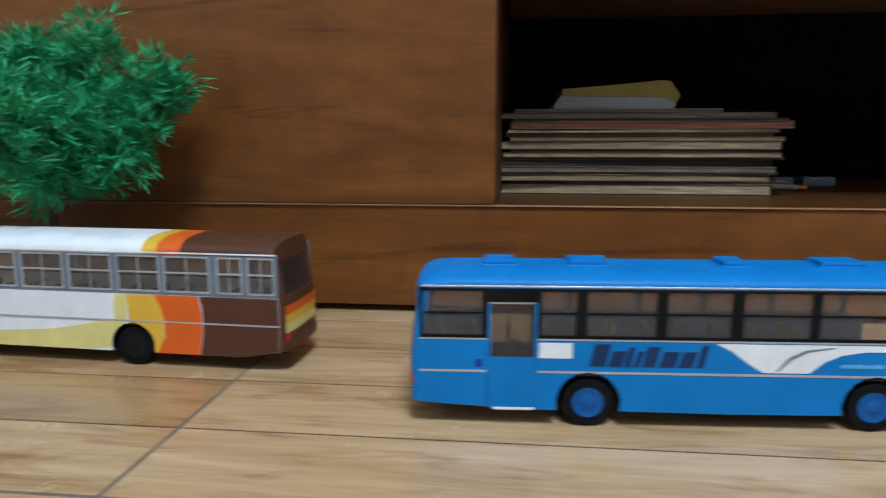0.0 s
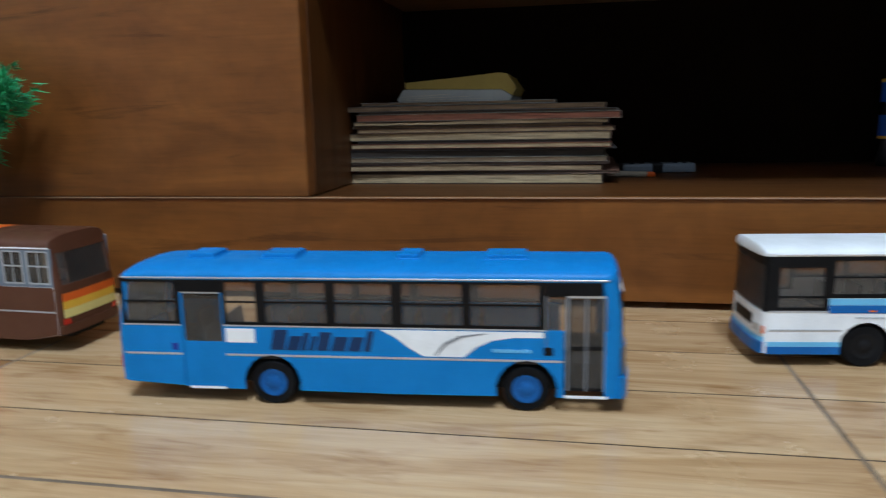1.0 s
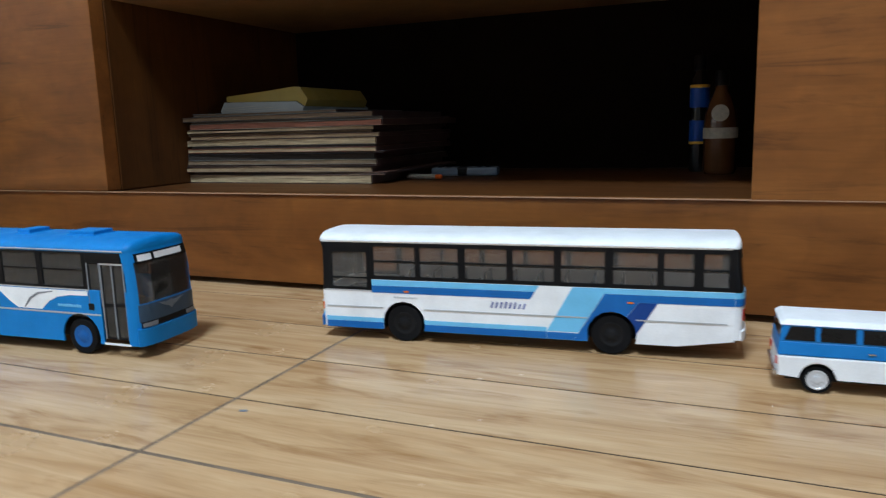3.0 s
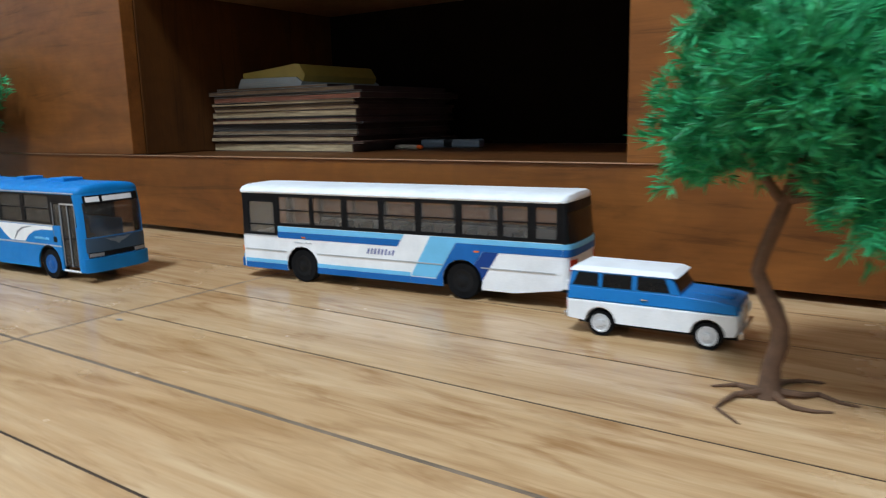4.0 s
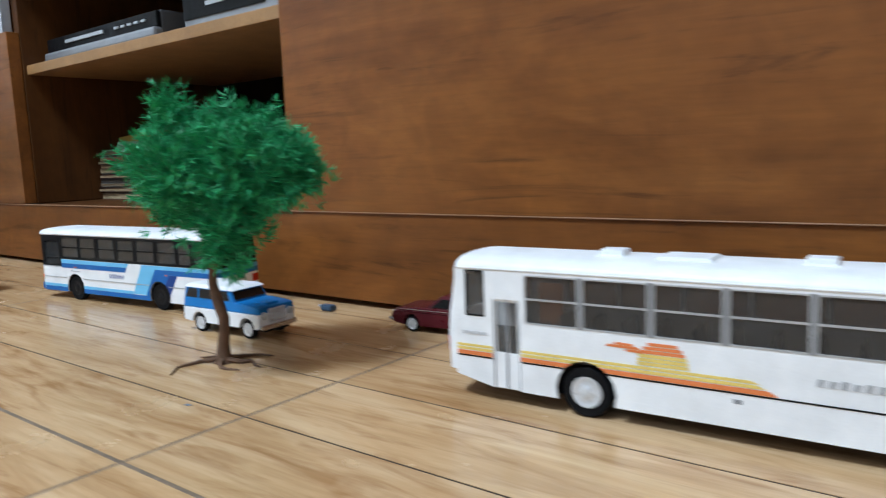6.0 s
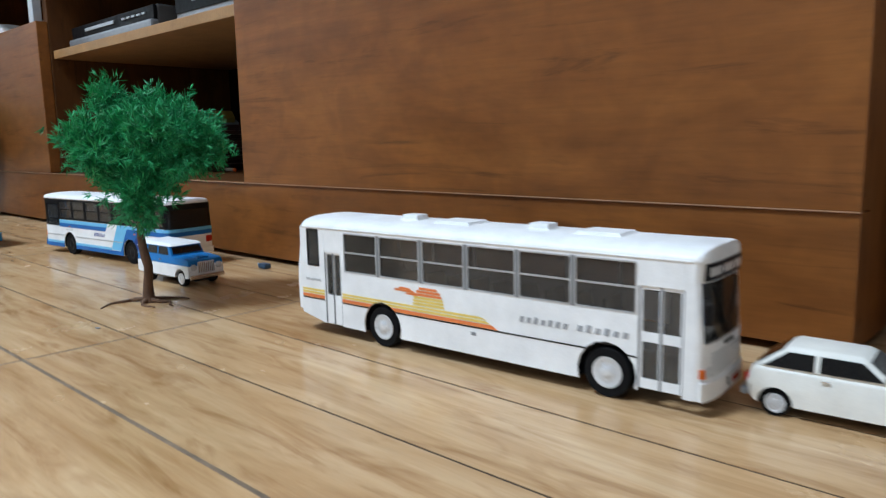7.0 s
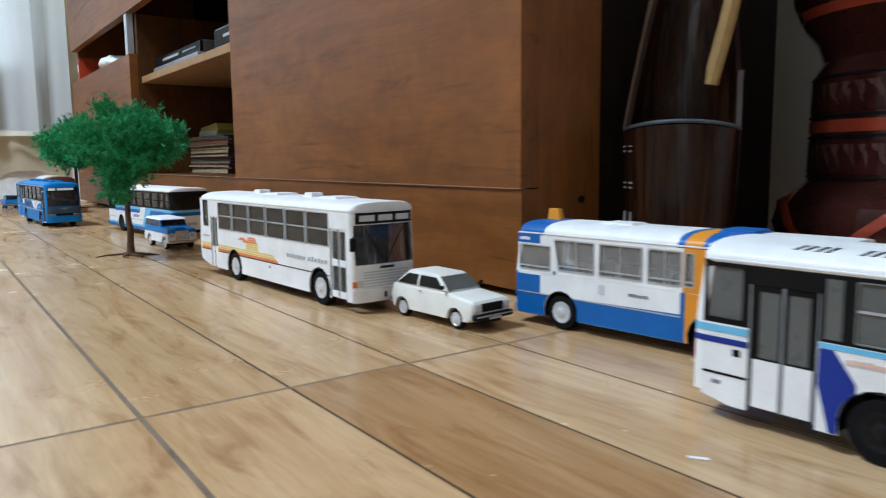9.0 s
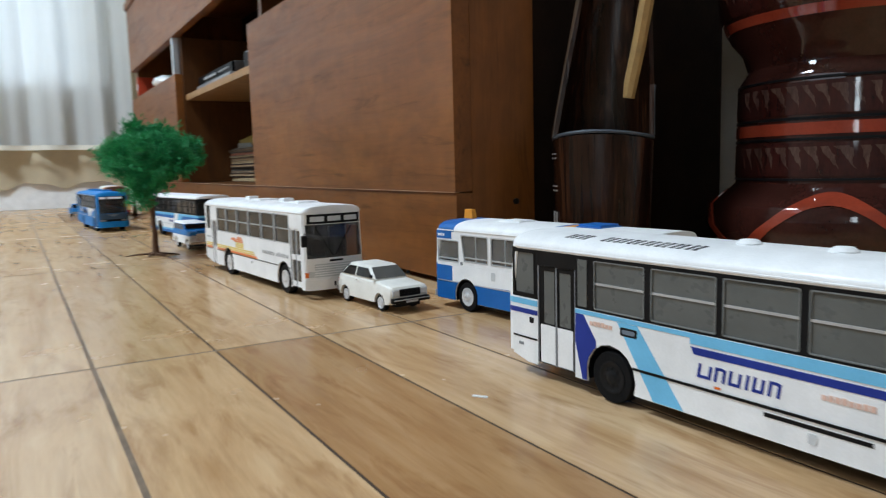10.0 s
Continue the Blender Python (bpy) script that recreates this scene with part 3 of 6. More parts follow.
part("front_panel", cuboid(-0.118, 0.040, 0.0, 0.0018, 0.020, 0.048, 0.0006), BLACK, box2, "glossy black front")
part("badge", cuboid(-0.07, -0.02, -0.001, -0.0002, 0.032, 0.037, 0.0002), ALU, box2)
for x in (-0.07, 0.07):
    part("foot", lathe([(0.006, 0), (0.006, 0.0032)], 12, at=(x, 0.08, 0)), RUBBER, box2)
ZS = 0.3432
fileb = thing("storage_box", pose(-0.565, 0.712, ZS), "red cardboard box file standing on the shelf", "box")
part("case", cuboid(-0.010, 0.010, 0, 0.22, 0, 0.070, 0.002), paint("deep_red_card", (0.42, 0.045, 0.015)), fileb)
part("label_patch", cuboid(-0.007, 0.007, -0.0008, -0.0001, 0.03, 0.05), WHITE, fileb)
for i, (x, w, h, mt) in enumerate([(-0.40, 0.20, 0.020, SLATE), (-0.39, 0.17, 0.014, PAGES), (-0.14, 0.22, 0.016, PAGES), (-0.15, 0.20, 0.012, BROWN)]):
    zz = ZS + (0.0202 if i == 1 else 0.0162 if i == 3 else 0.0)
    bk = thing("book", pose(x, 0.745 + 0.006 * i, zz, 0, 0, (-3, 2, 1, -2)[i]), ("slate grey book lying flat on the shelf", "pale worn book lying on another book", "thick pale book lying flat on the shelf", "brown book lying on a pale book")[i], "book", "books on the shelf")
    part("cover", cuboid(-w / 2, w / 2, 0, 0.15, 0, 0.0016, 0.0004), mt, bk)
    part("page_block", cuboid(-w / 2 + 0.003, w / 2 - 0.003, 0.003, 0.147, 0.0017, h - 0.0017), PAGES, bk)
    part("cover", cuboid(-w / 2, w / 2, 0, 0.15, h - 0.0016, h, 0.0004), mt, bk)
bag = thing("paper_bag", pose(-0.27, 0.76, ZS, 0, 0, 6), "crumpled white paper bundle on the shelf", "paper")
bmx = bmesh.new()
bmesh.ops.create_icosphere(bmx, subdivisions=3, radius=1)
for v in bmx.verts:
    q = v.co.copy()
    v.co = Vector((q.x * 0.055, q.y * 0.05, 0.022 + q.z * 0.0215)) * (1 + 0.10 * noise.noise(q * 3.1))
    v.co.z = max(0.0003, v.co.z)
part("paper", bmx, WHITE, bag)


def cabin(pts, half0, half1, bev=1.0):
    """A tapered cabin: four side points, lower rear, lower front, upper front, upper rear."""
    bm = bmesh.new()
    vs = []
    for s in (-1, 1):
        vs.append([bm.verts.new((x, s * (half0 if i < 2 else half1), z)) for i, (x, z) in enumerate(pts)])
    a, c = vs
    for q in ((a[0], a[1], a[2], a[3]), (c[3], c[2], c[1], c[0])):
        bm.faces.new(q)
    for i in range(4):
        j = (i + 1) % 4
        bm.faces.new((a[j], a[i], c[i], c[j]))
    bmesh.ops.recalc_face_normals(bm, faces=bm.faces[:])
    bmesh.ops.bevel(bm, geom=bm.edges[:], offset=bev, segments=3, profile=0.55, affect="EDGES")
    return bm


# ---- model buses (millimetres along the near side, from p) ----
def wheel(root, x, y, r, rim, out=-1, tw=8.0, hub=0.62):
    """Tyre with a dished rim; the outer face looks along out."""
    s = out
    tyre = part("wheel", lathe([(r * 0.55, y), (r * 0.95, y + s * 0.2), (r, y - s * 1.0), (r, y - s * (tw - 1)), (r * 0.95, y - s * tw), (r * 0.5, y - s * tw)], 28, "y", (x, 0, r)), RUBBER, root, "", 0.001, True)
    rr = r * hub
    prof = [(rr, y - s * 0.6), (rr, y + s * 0.35), (rr * 0.86, y + s * 0.40), (rr * 0.78, y + s * 0.02), (rr * 0.44, y + s * 0.10), (rr * 0.36, y + s * 0.55), (rr * 0.12, y + s * 0.65)]
    part("rim", lathe(prof, 24, "y", (x, 0, r)), rim, tyre, "", 0.001, True)
    for i in range(8):
        a = 2 * math.pi * i / 8
        part("nut", cuboid(-0.5, 0.5, min(y, y + s * 0.25), max(y, y + s * 0.25), -0.5, 0.5), rim, tyre, "", 0.001).matrix_basis = pose((x + rr * 0.56 * math.cos(a)) * 0.001, -0.0003 * -s, (r + rr * 0.56 * math.sin(a)) * 0.001)
    return tyre


def seat_bm(w):
    return plate([(0, 0), (8.5, 0), (8.5, 1.8), (3.2, 2.2), (1.6, 14.5), (0.2, 14.2), (0, 2)], (), 0, w)


def arch(x, r, zs, k=1.20):
    """Points of a wheel arch along the skirt, from left to right."""
    ra, out = r * k, []
    a0 = math.asin(max(-1, min(1, (zs - r) / ra)))
    for i in range(11):
        a = math.pi - a0 + (2 * a0 - math.pi) * i / 10
        out.append((x + ra * math.cos(a), r + ra * math.sin(a)))
    return out


class Bus:
    """One model bus; x runs along the side that faces the open floor, y into the bus."""

    def __init__(self, name, label, p, rz, x0, x1, zg, zr, body, roof, wheels, wr, rim, wy=1.4, W=57.0, d0=8.0, d1=8.0, rake0=(), rake1=(), skirt=(), zs=8.5, ak=1.24, round0=3.0, round1=3.0):
        self.root = thing(name, pose(p[0], p[1], 0, 0, 0, rz), label, "model bus", "model buses on the floor")
        self.x0, self.x1, self.zg, self.zr, self.body, self.roofmat, self.W, self.zs, self.ak = x0, x1, zg, zr, body, roof, W, zs, ak
        self.d, self.rk = (d0, d1), (rake0 or ((0, 0), (100, 0)), rake1 or ((0, 0), (100, 0)))
        self.skirt, self.ends = skirt, (round0, round1)
        self.wheels, self.wr = wheels, wr
        for x in wheels:
            wheel(self.root, x, wy, wr, rim, -1)
            wheel(self.root, x, W - wy, wr, rim, 1)
        self.add("chassis", cuboid(x0 + 5, x1 - 5, 12, W - 12, zs + 0.5, 26), BLACK)
        self.add("cabin_floor", cuboid(x0 + 4, x1 - 5, 1.6, W - 1.6, 2 * wr + 1.2, 2 * wr + 2.4), CABFLOOR)
        for x in wheels:
            self.add("axle", lathe([(1.6, 6), (1.6, W - 6)], 10, "y", (x, 0, wr)), BLACK)

    def add(self, name, bm, mat, parent=None, label="", smooth=False):
        return part(name, bm, mat, parent or self.root, label, 0.001, smooth)

    def rake(self, e, z):
        pts = self.rk[e]
        for (z0, o0), (z1, o1) in zip(pts, pts[1:]):
            if z <= z1:
                return o0 + (o1 - o0) * (z - z0) / (z1 - z0)
        return pts[-1][1]

    def end_at(self, e, t, z, off=0.0):
        """A point of an end's skin: e 0 left, 1 right; t from -1 (near side) to 1."""
        s = (1, -1)[e]
        c = self.d[e] * (1 - (1 - min(1, abs(t)) ** 3.2) ** (1 / 3.2))
        x = (self.x0, self.x1)[e] + s * (c + self.rake(e, z) - off)
        return (x, self.W / 2 + t * (self.W / 2 + off * abs(t) ** 6), z)

    def end_zone(self, e, name, z0, z1, t0, t1, mat, off=0.0, thick=1.0, label="", parent=None, nv=3):
        def at(o):
            def f(u, v):
                a0, a1 = math.asin(t0), math.asin(t1)
                return self.end_at(e, math.sin(a0 + (a1 - a0) * u), z0 + (z1 - z0) * v, o)
            return f
        nu = max(4, int(20 * abs(t1 - t0) / 2))
        ob = self.add(name, shell(at(off), at(off - thick), nu, nv), mat, parent, label, True)
        if mat in (GLASS, MIDGLASS, DARKGLASS):
            ob.visible_shadow = False
        return ob

    def bottom(self, xa, xb):
        """The skirt line from xa to xb with its wheel arches."""
        line = [(self.x0, self.zs), (self.x1, self.zs)] if not self.skirt else list(self.skirt)

        def zat(x):
            for (a, za), (b, zb) in zip(line, line[1:]):
                if x <= b:
                    return za + (zb - za) * max(0.0, (x - a)) / (b - a)
            return line[-1][1]
        pts = [(xa, zat(xa))]
        marks = sorted([(x, None) for x, _ in line if xa < x < xb] + [(w, 1) for w in self.wheels if xa < w < xb], key=lambda q: q[0])
        for x, w in marks:
            pts += arch(x, self.wr, zat(x), self.ak) if w else [(x, zat(x))]
        return pts + [(xb, zat(xb))]

    def panels(self, segs):
        """Lower side panels (xa, xb, top, material) on both sides."""
        for xa, xb, zt, mat in segs:
            out = self.bottom(xa, xb) + [(xb, zt), (xa, zt)]
            self.add("side_panel", plate(out, (), 0.0, 1.2), mat)
            self.add("side_panel", plate(out, (), self.W - 1.2, self.W), mat)

    def band(self, xa, xb, zb, zt, mat, wins, frame_mat, glass, rail=None, railmat=None, fw=0.9, r=0.8, mull=()):
        """The window band, its openings, panes, frames and sliding rails, on both sides."""
        outs = [rect(w[0], w[1], w[2], w[3], r, w[4] if len(w) > 4 else 0.0) for w in wins]
        for y0, y1, s in ((0.0, 1.2, 1), (self.W - 1.2, self.W, -1)):
            self.add("window_band", plate([(xa, zb), (xb, zb), (xb, zt), (xa, zt)], outs, y0, y1), mat)
            face = y0 if s == 1 else y1
            for w, o in zip(wins, outs):
                ln = w[4] if len(w) > 4 else 0.0
                pane = self.add("window_pane", plate(o, (), face + s * 0.6, face + s * 0.9), glass)
                pane.visible_shadow = False
                inner = rect(w[0] + fw, w[1] - fw, w[2] + fw, w[3] - fw, r, ln)
                self.add("window_frame", plate(o, [inner], face - s * 0.18, face + s * 0.55), frame_mat, pane)
                if rail:
                    self.add("window_rail", cuboid(w[0] + fw, w[1] - fw, *sorted((face + s * 0.05, face + s * 0.55)), rail - 0.5, rail + 0.5), railmat or frame_mat, pane)
                for q in mull:
                    xm = w[0] + (w[1] - w[0]) * q
                    self.add("window_rail", cuboid(xm - 0.3, xm + 0.3, *sorted((face + s * 0.1, face + s * 0.5)), w[2] + fw, w[3] - fw), railmat or frame_mat, pane)

    def roof(self, segs, thick=1.2):
        """The rounded roof in coloured lengths (xa, xb, material)."""
        zg, zr, W = self.zg, self.zr, self.W

        def at(xa, xb, o):
            def f(u, v):
                t = math.sin((2 * v - 1) * math.pi / 2)
                lo, hi = self.end_at(0, t, zg)[0], self.end_at(1, t, zg)[0]
                a, b = max(xa, lo) if xa > self.x0 + 12 else lo, min(xb, hi) if xb < self.x1 - 12 else hi
                x = a + (b - a) * (0.5 - 0.5 * math.cos(math.pi * u))
                fall = min(1.0, (x - lo) / self.ends[0], (hi - x) / self.ends[1])
                edge = (1 - (1 - max(0.0, fall)) ** 3.0) ** 0.6
                rise = (1 - abs(t) ** 3.0) ** (1 / 2.2)
                return (x, W / 2 + t * (W / 2 + 0.35 - o * 0.3), zg + (zr - zg) * rise * edge - o)
            return f
        for xa, xb, mat in segs:
            n = max(6, int((xb - xa) / 6))
            self.add("roof", shell(at(xa, xb, 0), at(xa, xb, thick), n, 18), mat, smooth=True)
        for y0, y1 in ((-0.5, 0.4), (self.W - 0.4, self.W + 0.5)):
            self.add("gutter", cuboid(self.x0 + self.d[0] + 1, self.x1 - self.d[1] - 1, y0, y1, zg - 0.5, zg + 0.5, 0.2, 1), ALU if self.body is BLUE else WHITE)

    def hatch(self, x, w, dep, h, mat, label="roof hatch"):
        ob = self.add("roof_hatch", cuboid(x - w / 2, x + w / 2, self.W / 2 - dep / 2, self.W / 2 + dep / 2, self.zr - 1.2, self.zr + h, 0.9, 2), mat, None, label)
        self.add("hatch_base", cuboid(x - w / 2 - 1.2, x + w / 2 + 1.2, self.W / 2 - dep / 2 - 1.2, self.W / 2 + dep / 2 + 1.2, self.zr - 1.4, self.zr + 0.5, 0.3, 1), mat, ob)

    def decal(self, name, pts, mat, y=0.0, label="", t=0.22):
        bm = plate(pts, (), y - t, y - 0.01)
        lo, hi = min(p[0] for p in pts), max(p[0] for p in pts)
        for x in self.wheels:
            ra = self.wr * self.ak
            if hi > x - ra and lo < x + ra and min(p[1] for p in pts) < self.wr + ra:
                self.cut_arch(bm, x)
        return self.add(name, bm, mat, None, label)

    def cut_arch(self, bm, x):
        """Takes a wheel's opening out of a printed sheet."""
        a = arch(x, self.wr, self.zs, self.ak)
        ring = [(a[0][0], -5.0)] + a + [(a[-1][0], -5.0)]
        sides = []
        for (xa, za), (xb, zb) in zip(ring, ring[1:] + ring[:1]):
            d = Vector((xb - xa, 0, zb - za)).normalized()
            sides.append((Vector((xa, 0, za)), Vector((d.z, 0, -d.x))))
        for co, no in sides:
            bmesh.ops.bisect_plane(bm, geom=bm.verts[:] + bm.edges[:] + bm.faces[:], plane_co=co, plane_no=no, dist=1e-5)
        gone = [f for f in bm.faces if all((f.calc_center_median() - co).dot(no) > -1e-4 for co, no in sides)]
        bmesh.ops.delete(bm, geom=gone, context="FACES")

    def arches(self):
        """Dark wells behind the wheel openings, lined round the tyre."""
        for x in self.wheels:
            a = arch(x, self.wr, self.zs, self.ak)
            well = self.add("wheel_well", plate(a, (), 10.2, 11.0), BLACK)

            def lining(grow):
                def f(u, v):
                    i = min(len(a) - 2, int(u * (len(a) - 1)))
                    k = u * (len(a) - 1) - i
                    px, pz = a[i][0] + (a[i + 1][0] - a[i][0]) * k, a[i][1] + (a[i + 1][1] - a[i][1]) * k
                    return (x + (px - x) * grow, 1.25 + v * 9.0, self.wr + (pz - self.wr) * grow)
                return f
            self.add("well_lining", shell(lining(1.0), lining(1.03), 20, 1), BLACK, well)

    def seats(self, xa, xb, step=19.0, face=1):
        n = int((xb - xa) / step)
        for i in range(n):
            for y in (2.5, self.W - 21.5):
                ob = self.add("seat", seat_bm(19), SEATS)
                ob.matrix_basis = pose((xa + i * step + (0 if face == 1 else 9)) * 0.001, y * 0.001, (2 * self.wr + 2.6) * 0.001) if face == 1 else pose((xa + i * step + 9) * 0.001, (y + 19) * 0.001, (2 * self.wr + 2.6) * 0.001, 0, 0, 180)

    def bars(self, name, x0, x1, z0, z1, n, mat, label, slant=0.0, seed=1, fill=0.74):
        """Lettering too small or not to be lettered, as a row of plain bars."""
        g = random.Random(seed)
        step = (x1 - x0) / n
        for i in range(n):
            a = x0 + i * step
            hz = z0 + (z1 - z0) * g.uniform(0.72, 1.0)
            q = self.decal(name, [(a, z0), (a + step * fill, z0), (a + step * fill + slant, hz), (a + slant, hz)], mat, 0.0, label if i == 0 else "", 0.3)
        return q

    def mirror(self, e, z, mat):
        x = (self.x0, self.x1)[e]
        s = (-1, 1)[e]
        for y, w in ((-1.6, -1),):
            m = self.add("mirror", cuboid(x + s * 0.5 - 1.4, x + s * 0.5 + 1.4, y - 2.6, y + 2.6, z - 7, z + 3, 0.9, 2), mat)
            self.add("bracket", tube([(x - s * 4, y - w * 4.0, z + 5), (x, y - w * 1.5, z + 5.2), (x + s * 0.5, y, z + 3)], [0.4, 0.4, 0.4], 6), mat, m)

    def door(self, xa, xb, z0, z1, mat, panes, leaves=2, y=0.7, glass=None, label="folding door", post=None):
        """A door set back in its opening, with panes and the posts between the leaves."""
        outs = [rect(*q, 0.6) for q in panes]
        d = self.add("door", plate(rect(xa, xb, z0, z1), outs, y, y + 0.9), mat, None, label)
        for o in outs:
            g = self.add("door_pane", plate(o, (), y + 0.3, y + 0.6), glass or GLASS, d)
            g.visible_shadow = False
        for i in range(leaves + 1):
            x = xa + (xb - xa) * i / leaves
            self.add("door_post", cuboid(x - 0.55, x + 0.55, y - 0.5, y, z0, z1, 0.15, 1), post or GREYTRIM, d)
        return d


def roof_letters(b, x0, x1, yc, n, mat, label, seed):
    """Number on the roof as slanted plain bars."""
    g = random.Random(seed)
    step = (x1 - x0) / n
    for i in range(n):
        if i == 2:
            continue
        h = g.uniform(6.4, 7.4)
        for u0, u1 in ((0.0, 0.24), (0.46, 0.70)):
            a0, a1 = x0 + (i + u0) * step, x0 + (i + u1) * step
            pts = [(a0, yc - h / 2), (a1, yc - h / 2), (a1 + 1.6, yc + h / 2), (a0 + 1.6, yc + h / 2)]
            bm = bmesh.new()
            rr = [(x, y, b.zg + (b.zr - b.zg) * (1 - abs((y - b.W / 2) / (b.W / 2)) ** 3.0) ** (1 / 2.2)) for x, y in pts]
            lo = [bm.verts.new((x, y, zz - 0.15)) for x, y, zz in rr]
            hi = [bm.verts.new((x, y, zz + 0.22)) for x, y, zz in rr]
            bm.faces.new(hi)
            bm.faces.new(lo[::-1])
            for k in range(4):
                bm.faces.new((lo[k], lo[(k + 1) % 4], hi[(k + 1) % 4], hi[k]))
            b.add("roof_marking", bm, mat, None, label if i == 0 and u0 == 0.0 else "")


# -- plain blue city bus --
b = Bus("model_bus", "bright blue model city bus with white wave and blue wheels", (0.2226, 0.4818), 3.4, -158, 125.5, 72.5, 79.5, BLUE, BLUE, (-67, 73), 12.6, BLUERIM, ak=1.30,
        d0=6, d1=9.5, rake1=((0, 0), (36, 0), (60, 1), (73, 4)), rake0=((0, 0), (40, 0), (73, 4)), skirt=((-158, 12.5), (-100, 9), (0, 8.3), (125, 9)), round0=22.0, round1=3.5)
X0, X1 = -152, 112.5
b.panels([(X0, -118, 45.5, BLUE), (-93, 92.5, 45.5, BLUE), (113.6, 116, 45.5, BLUE)])
b.band(X0, -117.6, 45.6, 72, BLACK, [(-151, -119.5, 46.8, 71)], BLACK, GLASS, 59)
b.band(-93, 83, 45.6, 72, BLACK, [(-92, -73, 46.8, 71), (-69.5, -33.8, 46.8, 71), (-30.4, 2.3, 46.8, 71), (6.3, 40.2, 46.8, 71), (43, 80.5, 46.8, 71)], BLACK, GLASS, 59)
b.band(83.1, 112, 64.5, 72, BLACK, [], BLACK, GLASS)
b.band(-117.5, -93.1, 64.5, 72, BLACK, [], BLACK, GLASS)
b.door(-117.2, -93.4, 9.5, 64.3, BLUE, [(-116.4, -94.2, 36.0, 63.4)], 1, 0.7, MIDGLASS, label="blue rear door with a tall pane", post=BLUE)
b.door(83.2, 94.0, 34.5, 64.3, BLACK, [(84.6, 93.2, 36, 63.5)], 1, 0.5, label="slanted quarter window")
b.door(94.4, 113.4, 12.5, 64.3, BLACK, [(95.6, 103.3, 37, 63), (105.0, 112.6, 37, 63), (95.6, 103.3, 14, 35), (105.0, 112.6, 14, 35)], 2, 0.7, MIDGLASS)
b.decal("door_sill", rect(92.6, 115, 8.6, 10.2), WHITE)
b.decal("door_sill", rect(-115, -94, 8.6, 10.0), WHITE)
b.decal("door_header", rect(94.6, 113.2, 63.2, 64.6), ALU, 0.4)
b.decal("door_header", rect(-116.6, -94.6, 63.6, 64.8), ALU, 0.4)
for xa, xb in ((X0, -118.2), (-92.6, 92)):
    b.decal("trim_strip", rect(xa, xb, 28.2, 29.4), ALU)
wave = [(-5, 44.6), (82, 44.6), (82, 41.6), (66, 41.4), (55, 39.6), (47, 36.0), (40, 30.2), (18, 30.2), (10, 35), (3, 40.5)]
b.decal("wave_stripe", wave, WHITE, 0, "white wave along the waist")
b.decal("wave_line", [(24, 31), (25.2, 31), (31, 37), (39, 41), (52, 43.2), (51, 43.7), (37.5, 42), (29.6, 38)], GREYTRIM, -0.22)
for xa, xb in ((X0, -118.2), (-92.8, 83)):
    b.decal("belt_strip", rect(xa, xb, 45.2, 46.0), ALU)
b.decal("notice", rect(-95 + 3, -75.5, 36, 44), WHITE, 0, "white notice panel")
for i, (xa, wd, h) in enumerate([(-66, 8, 11.5), (-57, 7, 8), (-49, 3.2, 10), (-44.5, 3, 8), (-40, 6.5, 10.5), (-32, 8, 8), (-22.5, 7, 8), (-13.5, 3.5, 11.5)]):
    b.decal("logo_shape", [(xa - 1, 32.2), (xa + wd - 1, 32.2), (xa + wd + 1.6, 32.2 + h), (xa + 1.6, 32.2 + h)], INK, 0, "dark blue logo shape" if i == 0 else "")
b.bars("lettering", 55, 76, 33.2, 35.4, 9, SKY, "small pale lettering bars", 0, 3)
b.decal("fuel_flap", rect(-124, -120.5, 31, 35), NAVY)
b.decal("vent", rect(82, 87, 32, 36.5, 0.8), BLACK)
b.roof([(-158, 125.5, BLUE)])
for x, w in ((-112, 16), (-66, 20), (8, 12), (62, 22)):
    b.hatch(x, w, 18, 2.8, BLUE)
b.seats(-145, 70)
for e, tl in ((1, 1), (0, 0)):
    b.end_zone(e, "end_panel", 9 if e else 12.5, 37, -1, 1, BLUE, label="front panel" if e else "rear panel")
    b.end_zone(e, "corner_post", 37, 65, -1, -0.90, BLUE)
    b.end_zone(e, "corner_post", 37, 65, 0.90, 1, BLUE)
    b.end_zone(e, "header_panel", 65, 72.6, -1, 1, BLUE)
    b.end_zone(e, "windscreen" if e else "rear_window", 37, 65, -0.90, 0.90, DARKGLASS if e == 0 else MIDGLASS, -0.3, 0.6, nv=5)
b.end_zone(1, "sign_box", 64.0, 70.5, -0.86, 0.86, BLACK, 0.4, 0.5, "dark destination box")
b.end_zone(1, "sign_plate", 65.4, 69.4, -0.80, -0.42, WHITE, 0.7, 0.35, "white destination plate")
b.end_zone(1, "sign_plate", 65.4, 69.4, -0.32, 0.62, WHITE, 0.7, 0.35, "white destination plate")
b.end_zone(1, "dash_panel", 25, 36.5, -0.93, 0.93, INKSLATE, 0.4, 0.5, "dark slate-blue panel under the windscreen")
b.add("front_badge", plate([(-12, 35.8), (-5, 34.6), (0, 35.2), (5, 34.6), (12, 35.8), (6, 32.6), (2.4, 31.4), (0, 29.6), (-2.4, 31.4), (-6, 32.6)], (), 0, 0.5), SLATE, None, "silver-grey winged badge").matrix_basis = pose(0.1262, 0.0285, 0, 0, 0, 90)
b.end_zone(1, "bumper", 9, 20.5, -0.97, 0.97, BLUE, 1.8, 2.2, "blue front bumper")
b.end_zone(1, "grille_strip", 20.8, 25, -0.9, 0.9, BLACK, 0.6, 0.7)
